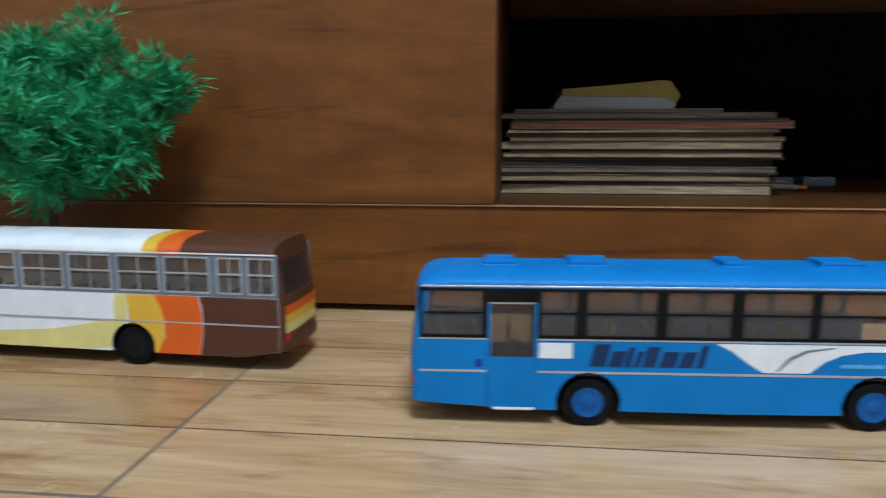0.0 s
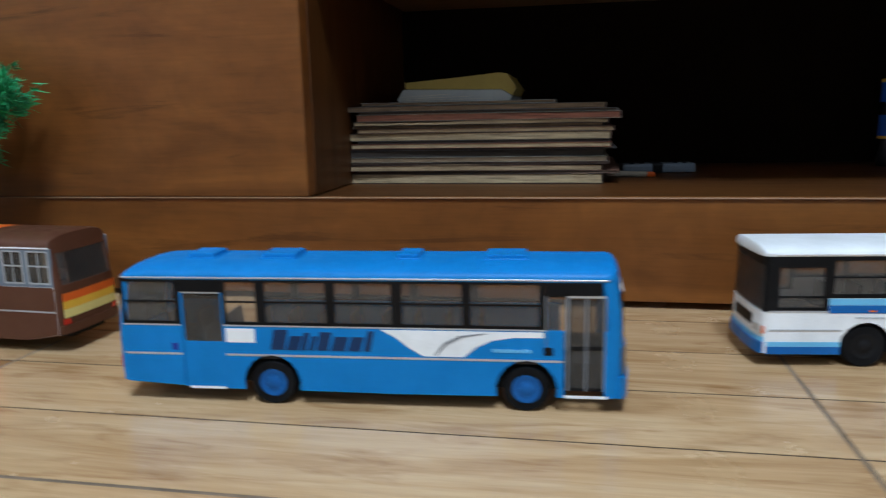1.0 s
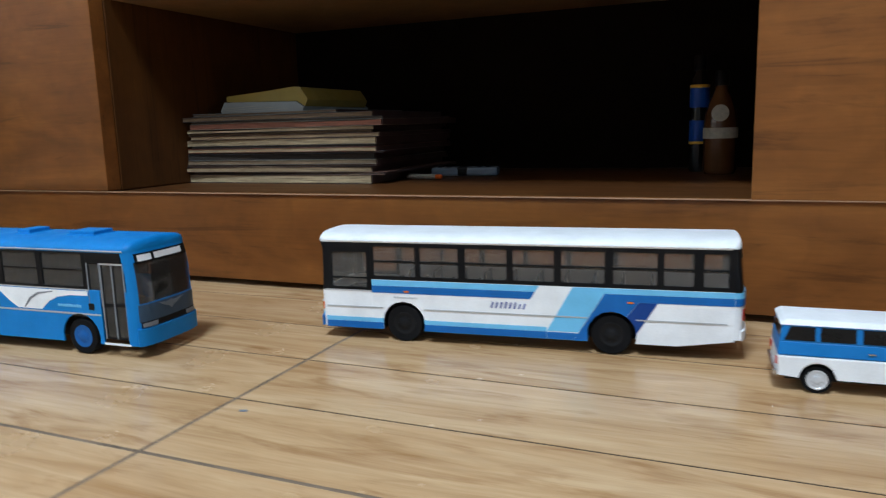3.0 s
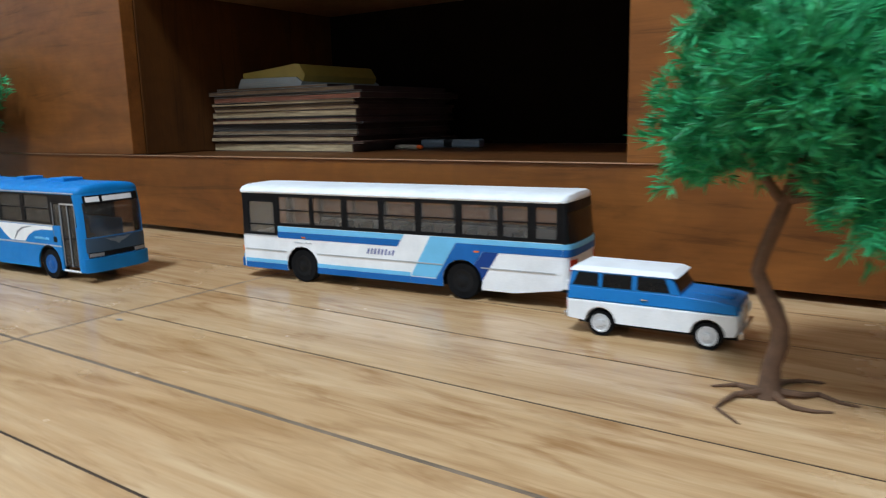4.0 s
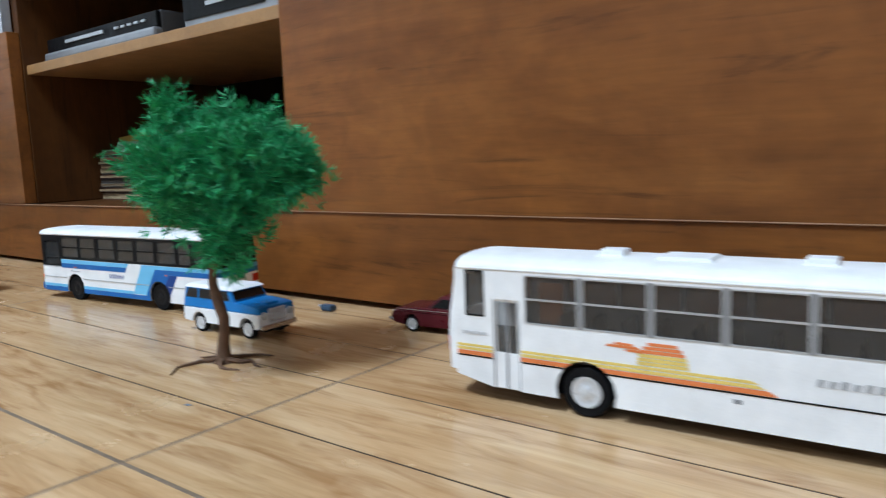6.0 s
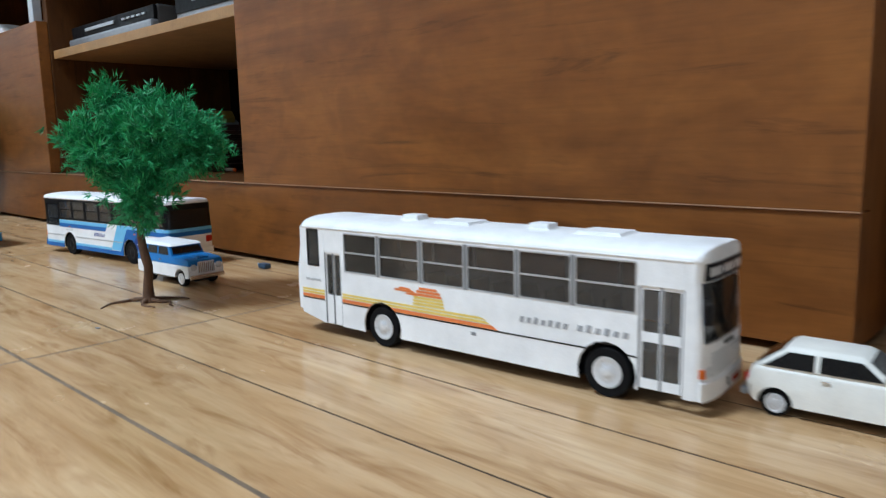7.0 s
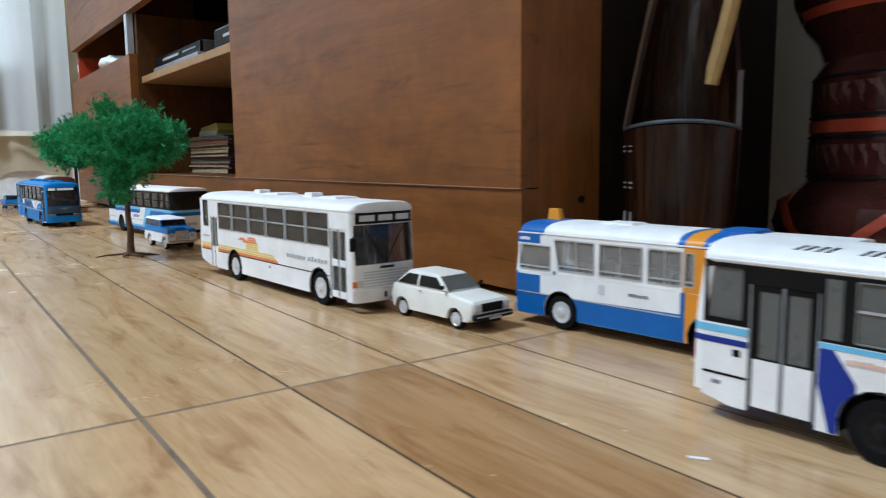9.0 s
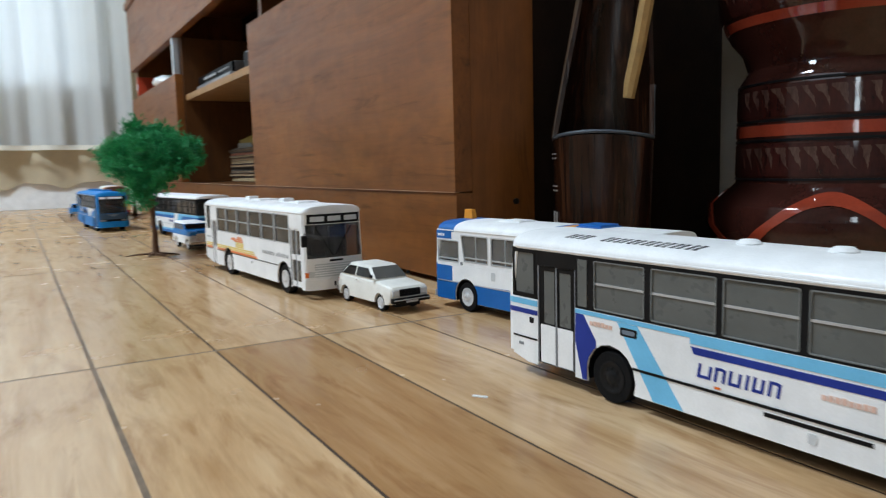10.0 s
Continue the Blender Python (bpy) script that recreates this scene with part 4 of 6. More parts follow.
for t0, t1 in ((-0.88, -0.5), (0.5, 0.88)):
    b.end_zone(1, "headlight", 21.5, 24.2, t0, t1, GREYTRIM, 1.1, 0.6, "dim clear headlight")
for t0, t1 in ((-0.95, -0.8), (0.8, 0.95)):
    b.end_zone(0, "tail_light", 20, 26, t0, t1, REDLENS, 0.5, 0.6, "red tail light")

# -- white bus with light and dark blue diagonals, front towards the brown door --
b = Bus("model_bus", "white model bus with sky-blue and navy diagonal stripes", (0.5628, 0.5872), 6.0, -133, 150, 70.6, 75.8, WHITE, WHITE, (-69.5, 70.5), 13.0, BLACKRIM, ak=1.20,
        d0=6, d1=7, rake0=((0, 0), (36, 0), (62, 1.2), (71, -0.6)), rake1=((0, 0), (40, 0), (71, 3.0)), round0=2.0, round1=3.0, skirt=((-133, 8.5), (110, 8.2), (150, 14)))
b.panels([(-128, -92.6, 35.4, WHITE), (-92.5, 143, 43.6, WHITE)])
b.band(-128, -92.6, 35.5, 70, BLACK, [(-123, -95, 37, 63.5)], BLACK, GLASS, 44.5)
b.band(-92.5, 143, 43.7, 70, BLACK, [(-91.3, -59.3, 45.4, 67.8), (-57.5, -29, 45.4, 67.8), (-25.7, 4, 45.4, 67.8), (6.5, 35, 45.4, 67.8), (37.8, 66.8, 45.4, 67.8), (70.2, 98.6, 45.4, 67.8), (100.8, 120, 45.4, 67.8), (124, 140, 45.4, 67.8)], BLACK, GLASS, 56.6)
b.decal("stripe", [(-92.4, 39.4), (21.8, 39.4), (24.5, 43.4), (-92.4, 43.4)], SKY)
b.decal("stripe", [(-92.4, 34.4), (18.4, 34.4), (21.7, 39.3), (-92.4, 39.3)], MIDBLUE)
b.decal("stripe", [(46, 43.4), (142.8, 43.4), (142.8, 39.9), (66, 39.9), (50, 13.8), (29.5, 13.8)], SKY, 0, "sky-blue diagonal stripe")
b.decal("stripe", [(66.2, 39.8), (142.8, 39.8), (142.8, 35), (87, 35), (66, 8.3), (46.5, 8.3), (50.2, 13.7)], MIDBLUE, 0, "mid-blue diagonal stripe")
b.decal("stripe", [(87.2, 34.9), (98.4, 34.9), (82, 8.3), (66.3, 8.3)], COBALT, 0, "navy diagonal stripe")
for xa, xb in ((-127.8, -84), (-54.5, 29.2)):
    b.decal("stripe", rect(xa, xb, 13.2, 16.2), SKY)
    b.decal("stripe", rect(xa, xb, 8.4, 13.1), MIDBLUE)
b.decal("stripe", [(29.4, 8.4), (46.4, 8.4), (49.8, 13.1), (29.4, 13.1)], MIDBLUE)
for xa, xb in ((-127, -84.5), (-54.5, 55.5), (85.5, 139)):
    b.decal("trim_strip", rect(xa, xb, 23.4, 24.2), ALU, -0.24)
b.decal("belt_strip", rect(-128, -92.6, 34.9, 35.9), ALU, -0.02)
b.bars("lettering", -8, 16.5, 27.4, 31.8, 8, PALENAVY, "thin faded blue lettering bars", 1.2, 5, 0.42)
b.bars("lettering", -76, -59, 31.0, 32.2, 8, PALEGREY, "small grey lettering bars", 0, 6)
b.decal("marker_light", rect(-69, -65, 35.2, 36.4, 0.4), AMBER, -0.23)
b.decal("marker_light", rect(80, 84, 34.2, 35.4, 0.4), AMBER, -0.23)
b.arches()
b.roof([(-133, 150, WHITE)])
b.seats(-85, 110, face=-1)
for e in (0, 1):
    b.end_zone(e, "end_panel", 9 if e == 0 else 14, 35, -1, 1, WHITE, label="front panel" if e == 0 else "rear panel")
    b.end_zone(e, "corner_post", 35, 64, -1, -0.92, BLACK)
    b.end_zone(e, "corner_post", 35, 64, 0.92, 1, BLACK)
    b.end_zone(e, "header_panel", 64, 70.2, -1, 1, BLACK)
    b.end_zone(e, "windscreen" if e == 0 else "rear_window", 35, 64, -0.92, 0.92, GLASS if e == 0 else DARKGLASS, -0.3, 0.6, nv=5)
b.end_zone(1, "stripe", 39.9, 43.4, -1, 1, SKY, 0.3, 0.3)
b.end_zone(1, "stripe", 35.2, 39.8, -1, 1, MIDBLUE, 0.3, 0.3)
b.end_zone(0, "bumper", 9, 16, -0.98, 0.98, MIDBLUE, 1.4, 1.8, "blue front bumper")
b.end_zone(0, "stripe", 16.2, 19, -0.98, 0.98, SKY, 0.4, 0.5)
b.end_zone(1, "bumper", 14, 20, -0.98, 0.98, WHITE, 1.0, 1.4, "white rear bumper")
b.end_zone(0, "grille", 24, 31, -0.55, 0.55, BLACK, 0.4, 0.5)
for t0, t1 in ((-0.92, -0.62), (0.62, 0.92)):
    b.end_zone(0, "headlight", 22, 27, t0, t1, LAMPGLASS, 0.6, 0.6, "clear headlight")
    b.end_zone(1, "tail_light", 26, 33, t0, t1, REDLENS, 0.5, 0.6, "red tail light")
b.end_zone(0, "marker_light", 21.5, 26, -0.985, -0.945, AMBER, 0.6, 0.6, "amber indicator")
b.end_zone(1, "number_plate", 21, 25, -0.25, 0.25, ALU, 0.4, 0.4)

# -- white intercity bus with yellow and orange lines and a rising sun --
b = Bus("model_bus", "white model bus with yellow and orange lines and a sun", (1.1895, 0.5552), 3.8, -170, 131, 75.8, 82.5, WHITE, WHITE, (-81, 79), 13.5, RIM,
        d0=10, d1=7, rake0=((0, 2), (12, 1), (40, 0), (76, 6)), rake1=((0, 0), (36, 0), (66, 2), (76, 1.5)), skirt=((-170, 16), (-150, 11.5), (-134, 8.2), (131, 8)), round0=7.0, round1=2.5)
XL, XR = -160, 124
b.panels([(XL, -135.2, 46.5, WHITE), (-118.6, 96, 46.5, WHITE), (119.2, XR, 75.6, WHITE)])
W6 = [(-115.5, -84.5), (-82.3, -48.0), (-45.6, -13.0), (-10.6, 23.2), (25.4, 58.2), (60.4, 95.0)]
b.band(XL, -135.2, 46.6, 75.6, WHITE, [(-153, -140.5, 48.3, 74.6)], BLACK, GLASS)
b.band(-118.6, 96, 46.6, 75.6, WHITE, [(xa, xb, 46.9, 73.6) for xa, xb in W6], ALU, MIDGLASS, 60.4, ALU, 0.8)
b.band(-135.1, -118.7, 59, 75.6, WHITE, [], ALU, GLASS)
b.band(96.1, 119.1, 61.8, 75.6, WHITE, [], ALU, GLASS)
for (_, xa), (xb, _) in zip(W6, W6[1:]):
    b.decal("pillar_cover", rect(xa - 0.2, xb + 0.2, 46.8, 73.8), PILLAR, 0.0)
b.door(-135, -118.8, 8.6, 58.8, WHITE, [(-133.6, -127.4, 29, 57.6), (-126.2, -120.2, 29, 57.6)], 2, label="white rear door with tall panes")
b.door(96.4, 118.9, 9.5, 61.6, WHITE, [(98, 106.6, 38.5, 60), (108.6, 117.4, 38.5, 60), (98, 106.6, 14.5, 33.5), (108.6, 117.4, 14.5, 33.5)], 2, label="white front door with four panes")
for z0, z1, mt, xe in ((25.6, 27.9, SOFTORANGE, 11), (28.4, 29.9, SOFTYELLOW, 6), (30.5, 31.9, SOFTYELLOW, 3)):
    b.decal("stripe", [(XL + 1, z0), (-136, z0), (-136, z1), (XL + 1, z1)], mt)
    b.decal("stripe", [(-118, z0), (xe, z0), (xe - 4, z1), (-118, z1)], mt, 0, "thin coloured waist line")
b.decal("trim_strip", rect(XL + 1, -136, 24.6, 25.4), BLACK)
b.decal("trim_strip", rect(-118, 95.6, 24.6, 25.4), BLACK)
for i in range(6):
    z0 = 32.6 + i * 2.0
    hw = 12.5 * math.sqrt(max(0.0, 1 - ((z0 - 32.2) / 12.8) ** 2))
    b.decal("sun_bar", rect(-41 - hw, -41 + hw, z0, z0 + 1.55), (SOFTYELLOW, SOFTYELLOW, SOFTYELLOW, SOFTORANGE, SOFTORANGE, SOFTORANGE)[i], 0, "sun drawn in bars" if i == 0 else "")
for x0c, x1c, z0 in ((-70, -52, 40.2), (-66, -55, 41.6), (-60, -50, 38.6)):
    b.decal("cloud_bar", [(x0c, z0), (x1c, z0 - 0.4), (x1c - 1, z0 + 0.9), (x0c + 2, z0 + 1.2)], SOFTORANGE)
b.bars("lettering", 26, 58, 33.2, 37.2, 7, PRINTGREY, "grey company lettering bars", 0.8, 7, 0.55)
b.bars("lettering", 62, 93, 33.4, 37.4, 6, PRINTGREY, "grey company lettering bars", 0.8, 8, 0.55)
b.bars("lettering", -155, -139, 37.8, 39.8, 6, PALEGREY, "small grey lettering bars", 0, 9)
b.decal("fuel_flap", rect(-8, -4.5, 20, 22), GREYTRIM)
b.arches()
b.roof([(-170, 131, WHITE)])
for x, w, dp, h in ((-75, 13, 11, 3.4), (-36, 26, 20, 1.6), (24, 13, 11, 3.4), (64, 26, 20, 1.6)):
    b.hatch(x, w, dp, h, WHITE)
b.seats(-112, 85)
b.end_zone(1, "end_panel", 8.2, 36, -1, 1, WHITE, label="front panel")
b.end_zone(1, "corner_post", 36, 65.5, -1, -0.93, WHITE)
b.end_zone(1, "corner_post", 36, 65.5, 0.93, 1, WHITE)
b.end_zone(1, "header_panel", 65.5, 75.9, -1, 1, WHITE)
b.end_zone(1, "windscreen", 36, 65.5, -0.93, 0.93, MIDGLASS, -0.3, 0.6, nv=5)
b.end_zone(1, "sign_box", 66.2, 74.6, -0.88, 0.88, BLACK, 0.6, 0.7, "black destination box")
for t0, t1 in ((-0.78, -0.34), (-0.22, 0.22), (0.34, 0.78)):
    b.end_zone(1, "sign_plate", 68.2, 72.6, t0, t1, LAMPGLASS, 0.9, 0.35, "pale destination plate")
b.end_zone(1, "bumper", 8.2, 17.5, -0.98, 0.98, WHITE, 1.4, 1.8, "white front bumper")
for i in range(6):
    b.end_zone(1, "grille_slat", 19.4 + 2.1 * i, 20.4 + 2.1 * i, -0.72, 0.72, LAMPGLASS, 0.4, 0.5, nv=1)
b.end_zone(1, "badge", 32.6, 34.4, -0.22, 0.22, BLACK, 0.6, 0.5)
for t0, t1 in ((-0.90, -0.74), (0.74, 0.90)):
    b.end_zone(1, "headlight", 19.5, 24.5, t0, t1, LAMPGLASS, 0.6, 0.7, "square headlight")
for t0, t1 in ((-0.985, -0.90), (0.90, 0.985)):
    b.end_zone(1, "indicator", 19.5, 24, t0, t1, AMBER, 0.6, 0.6, "amber indicator")
b.end_zone(1, "number_plate", 10.5, 13.8, 0.15, 0.60, REDLENS, 1.7, 0.3, "small red plate")
b.end_zone(1, "tow_eye", 11, 15, -0.12, -0.06, BLACK, 1.7, 0.4)
for y0, dy in ((14, 12), (41, -13)):
    b.add("wiper", tube([(131.6, y0 + dy, 38), (130.8, y0 + dy * 0.6, 46), (129.2, y0 - dy * 0.3, 63)], [0.5, 0.5, 0.4], 6), BLACK)
b.add("driver_seat", cuboid(98, 108, 33, 46, 30, 52, 2, 2), SEATS)
b.end_zone(0, "end_panel", 16, 46, -1, 1, WHITE, label="rear panel")
b.end_zone(0, "rear_window", 46, 68, -0.8, 0.8, DARKGLASS, -0.2, 0.6, nv=4)
b.end_zone(0, "corner_post", 46, 68, -1, -0.8, WHITE)
b.end_zone(0, "corner_post", 46, 68, 0.8, 1, WHITE)
b.end_zone(0, "header_panel", 68, 75.9, -1, 1, WHITE)
for t0, t1 in ((-0.9, -0.7), (0.7, 0.9)):
    b.end_zone(0, "tail_light", 26, 34, t0, t1, REDLENS, 0.5, 0.6, "red tail light")
b.mirror(1, 54, BLACK)

# -- brown, orange and yellow bus --
b = Bus("model_bus", "brown, orange and yellow striped model bus with aluminium windows", (-0.1213, 0.5450), -2.9, -190, 100, 74.0, 83.0, WHITE, WHITE, (-4, -150), 12.6, BLACKRIM,
        d0=8, d1=5, rake1=((0, 0), (45, 0), (75, 4)), skirt=((-190, 9.5), (70, 9), (100, 14.5)))
b.panels([(-182, 95, 47, WHITE)])
WB = [(75.5, 93), (55.5, 72), (20, 50.5), (-12, 17), (-46, -16), (-80, -50), (-114, -84), (-148, -118), (-178, -152)]
b.band(-182, 95, 47.1, 73.8, SLATE, [(xa, xb, 49, 72) for xa, xb in sorted(WB)], ALU, GLASS, 61.5, ALU, 0.9, 0.8, (0.5,))
b.decal("stripe", [(-181.8, 9.4), (-40, 9.4), (-18, 12), (-6, 20), (-8, 30), (-18, 29.6), (-60, 22), (-120, 18), (-181.8, 17)], PALEYELLOW, 0, "pale yellow sweep")
b.decal("stripe", [(-16, 29.9), (-8, 30), (-6, 40), (-6, 46.6), (-14, 46.6), (-16, 40)], PALEYELLOW)
b.decal("stripe", [(-18, 9.3), (16, 9.3), (18, 22), (18, 36), (12, 46.8), (-5.8, 46.8), (-5.8, 20), (-10, 14)], YELLOW, -0.02, "yellow sweep")
b.decal("stripe", [(13, 9.2), (42, 9.2), (44.5, 26), (44, 40), (42, 46.9), (12.4, 46.9), (17, 38), (18.6, 30), (18.4, 20)], REDORANGE, -0.04, "orange sweep")
b.decal("stripe", [(42.3, 9.1), (70, 9.1), (94.8, 13.8), (94.8, 46.9), (42.6, 46.9), (44.7, 40), (45, 26)], BROWN, -0.02, "brown rear quarter")
b.decal("trim_strip", rect(-181.6, 94.8, 29.2, 30.2), ALU, -0.28)
b.arches()
b.roof([(-190, 6, WHITE), (6, 16, YELLOW), (16, 32, REDORANGE), (32, 100, BROWN)])
b.seats(-170, 80, face=-1)
b.end_zone(1, "end_panel", 14, 48, -1, 1, BROWN, label="rear panel")
b.end_zone(1, "corner_post", 48, 70, -1, -0.86, BROWN)
b.end_zone(1, "corner_post", 48, 70, 0.86, 1, BROWN)
b.end_zone(1, "rear_window", 48, 70, -0.86, 0.86, GLASS, -0.2, 0.6, nv=4)
b.end_zone(1, "header_panel", 70, 74, -1, 1, BROWN)
b.end_zone(1, "stripe", 25, 31, -0.9, 0.98, PALEYELLOW, 0.3, 0.3)
b.end_zone(1, "stripe", 31, 36.5, -0.9, 0.98, YELLOW, 0.3, 0.3)
b.end_zone(1, "stripe", 36.5, 42, -0.9, 0.98, REDORANGE, 0.3, 0.3)
b.end_zone(1, "bumper", 14, 20, -0.97, 0.97, BROWN, 1.2, 1.6)
for t0, t1 in ((-0.93, -0.75), (0.75, 0.93)):
    b.end_zone(1, "tail_light", 20.5, 24.5, t0, t1, REDLENS, 0.6, 0.6, "red tail light")
b.end_zone(0, "end_panel", 9.5, 74, -1, 1, WHITE, label="front panel")

# -- short white and blue bus with an orange stripe --
b = Bus("model_bus", "short white and royal blue model bus with an orange stripe", (1.445, 0.648), 6.2, -42, 172, 63.0, 70.5, WHITE, WHITE, (0, 105), 11.6, RIM,
        W=54, d0=5, d1=6, rake0=((0, 0), (36, 0), (64, 3.5)), zs=7.4)
b.panels([(-37, -17.5, 34.5, ROYAL), (-17.4, 87.5, 36.5, WHITE), (87.6, 166, 36.5, WHITE)])
b.decal("stripe", [(-17.3, 7.6), (87.4, 7.6), (87.4, 23.6), (-17.3, 21.8)], ROYAL, 0, "royal blue lower side")
b.decal("trim_strip", rect(-36.8, 87.4, 21.8, 22.6), ALU, -0.24)
b.decal("stripe", rect(86.5, 89.3, 7.6, 36.4), MIDBLUE, -0.24)
b.decal("stripe", rect(89.5, 101, 7.6, 36.4), ORANGE, -0.02, "orange upright stripe")
b.decal("stripe", rect(101.2, 165.5, 7.6, 36.4), ROYAL, -0.02)
b.band(-37, -7.4, 34.6, 62.8, WHITE, [(-36, -8.4, 37.6, 55.2)], ALU, CLEARGLASS, 40.5, ALU, 0.8)
b.band(-7.3, 87.5, 36.6, 62.8, WHITE, [(-2.5, 27.0, 39.0, 60.2, -3.5), (29.8, 61.6, 39.0, 60.2), (64.4, 87.0, 39.0, 60.2)], ALU, CLEARGLASS, 42.6, ALU, 1.0, 1.0, (0.5,))
b.band(87.6, 101, 36.6, 62.8, ORANGE, [(88.2, 94.5, 39.5, 59.6)], ALU, CLEARGLASS, 42.6, ALU, 0.8)
b.band(101.1, 166, 36.6, 62.8, WHITE, [(103, 131, 39.5, 59.6), (135, 162, 39.5, 59.6)], ALU, CLEARGLASS, 42.6, ALU, 1.0, 1.0, (0.5,))
b.decal("stripe", rect(-36.8, -17.6, 56.2, 62.4), ROYAL)
b.bars("lettering", -35, -26, 58, 60.4, 4, WHITE, "small white lettering bars", 0, 11)
b.bars("lettering", 52, 66, 29.5, 31.6, 7, GREYTRIM, "small grey lettering bars", 0, 12)
b.decal("crest", rect(30, 34.5, 27.6, 34, 1.2), LAMPGLASS, 0, "faint pale crest")
b.decal("latch", rect(-6.5, -4, 36.2, 38.8, 0.4), GREYTRIM)
b.arches()
b.roof([(-42, -14, ROYAL), (-14, 84, WHITE), (84, 88.5, ROYAL), (88.5, 99.5, ORANGE), (99.5, 120, ROYAL), (120, 172, WHITE)])
b.hatch(30, 22, 16, 1.2, WHITE)
b.hatch(110, 20, 18, 2.0, ROYAL, "blue roof hatch")
b.add("roof_board", cabin([(-31.5, 69.0), (-19.5, 69.0), (-22.0, 78.0), (-30.5, 78.0)], 2.5, 2.2, 0.5), ORANGE, None, "orange route board").location.y = 0.0265
b.seats(-2, 150, face=-1)
b.end_zone(0, "end_panel", 7.6, 36, -1, 1, ROYAL, label="front panel")
b.end_zone(0, "corner_post", 36, 56, -1, -0.93, WHITE)
b.end_zone(0, "corner_post", 36, 56, 0.93, 1, WHITE)
b.end_zone(0, "windscreen", 36, 56, -0.93, 0.93, GLASS, -0.3, 0.6, nv=4)
b.end_zone(0, "header_panel", 56, 63, -1, 1, ROYAL)
b.end_zone(0, "bumper", 8, 13, -0.98, 0.98, ALU, 1.2, 1.6)
for t0, t1 in ((-0.85, -0.62), (0.62, 0.85)):
    b.end_zone(0, "headlight", 16, 21, t0, t1, LAMPGLASS, 0.6, 0.6, "round headlight")
b.end_zone(1, "end_panel", 7.6, 63, -1, 1, WHITE, label="rear panel")

# -- white bus with black window band and grey windows, standing nearest the vase --
b = Bus("model_bus", "white model bus with black window band and grey panes", (1.668, 0.5855), 2.6, -79, 206, 70.0, 77.5, WHITE, WHITE, (1, 152), 12.6, BLACKRIM,
        d0=8, d1=7, rake0=((0, 1), (14, 0), (45, 0.5), (71, 4.0)), round0=3.0, skirt=((-79, 12.5), (-58, 7.6), (206, 7.6)))
b.panels([(-71, -50.4, 42.6, WHITE), (-22.2, 199, 42.6, WHITE)])
WS = [(-70, -52.5)], [(-20.5, -13), (-9.5, 21.4), (25, 58.2), (61.2, 93.2), (96.6, 128), (131.4, 163), (166.4, 196)]
b.band(-71, -50.4, 42.7, 69.9, BLACK, [(xa, xb, 44.2, 67.8) for xa, xb in WS[0]], BLACK, SHEET)
b.band(-22.2, 199, 42.7, 69.9, BLACK, [(xa, xb, 43.8, 67.2) for xa, xb in WS[1][1:]], DULLFRAME, SHEET, 56.2, ALU, 0.5)
b.decal("window_sheet", rect(-20.3, -14, 44, 67), SHEET, -0.02)
b.band(-50.3, -22.3, 61.2, 69.9, BLACK, [], BLACK, SHEET)
b.door(-50.1, -22.4, 9.4, 61.0, BLACK, [(-46.4, -38, 31, 58.6), (-34.6, -26, 31, 58.6)], 2, 0.6, SHEET, "two-leaf rear door with grey panes")
for xa, xb in ((-48.4, -37.2), (-35.4, -24.2)):
    b.decal("door_panel", rect(xa, xb, 10, 30.2), WHITE, 0.55)
b.decal("stripe", rect(-70.8, -50.6, 38.8, 41.8), SKY)
b.decal("stripe", rect(-70.8, -50.6, 34.0, 36.6), NAVY)
b.decal("stripe", rect(-22, 198.8, 40.4, 42.4), SKY)
b.decal("stripe", rect(46, 198.8, 37.9, 40.6), SKY, -0.02)
b.decal("stripe", [(48, 33.8), (198.8, 33.8), (198.8, 36.8), (46.4, 36.8)], NAVY, 0, "navy waist line")
b.decal("stripe", [(-21.8, 40.2), (-16.5, 40.2), (-8.0, 28.5), (-8.0, 8), (-17, 8), (-22, 26)], NAVY, 0, "navy angled patch")
b.decal("stripe", [(5.5, 40.2), (17.5, 40.2), (43, 7.9), (27, 7.9)], SKY, 0, "sky-blue diagonal stripe")
b.decal("trim_strip", rect(15, 198.8, 19.6, 20.8), BLACK, -0.24)
b.decal("trim_strip", rect(-70.6, -50.8, 20.4, 21.4), BLACK)
b.decal("vent_strip", rect(80, 120, 16.4, 18.0), BLACK)
b.decal("side_lamp", rect(7.4, 17.6, 34.2, 38.2, 0.8), BLACK, -0.02, "small black side panel")
b.decal("side_lamp", rect(8.8, 16.2, 35.2, 37.2, 0.4), SLATE, -0.25)
b.decal("latch", rect(-57, -53.6, 29.5, 32.5, 0.4), BLACK)
b.decal("latch", rect(-66, -62, 16.2, 17.8, 0.3), GREYTRIM)
b.bars("lettering", -12, 3, 35.8, 38.2, 6, PALEPINK, "faint pink lettering bars", 0, 13)
b.bars("lettering", 102, 121, 28.6, 31.0, 8, PALEPINK, "small pink lettering bars", 0, 14)
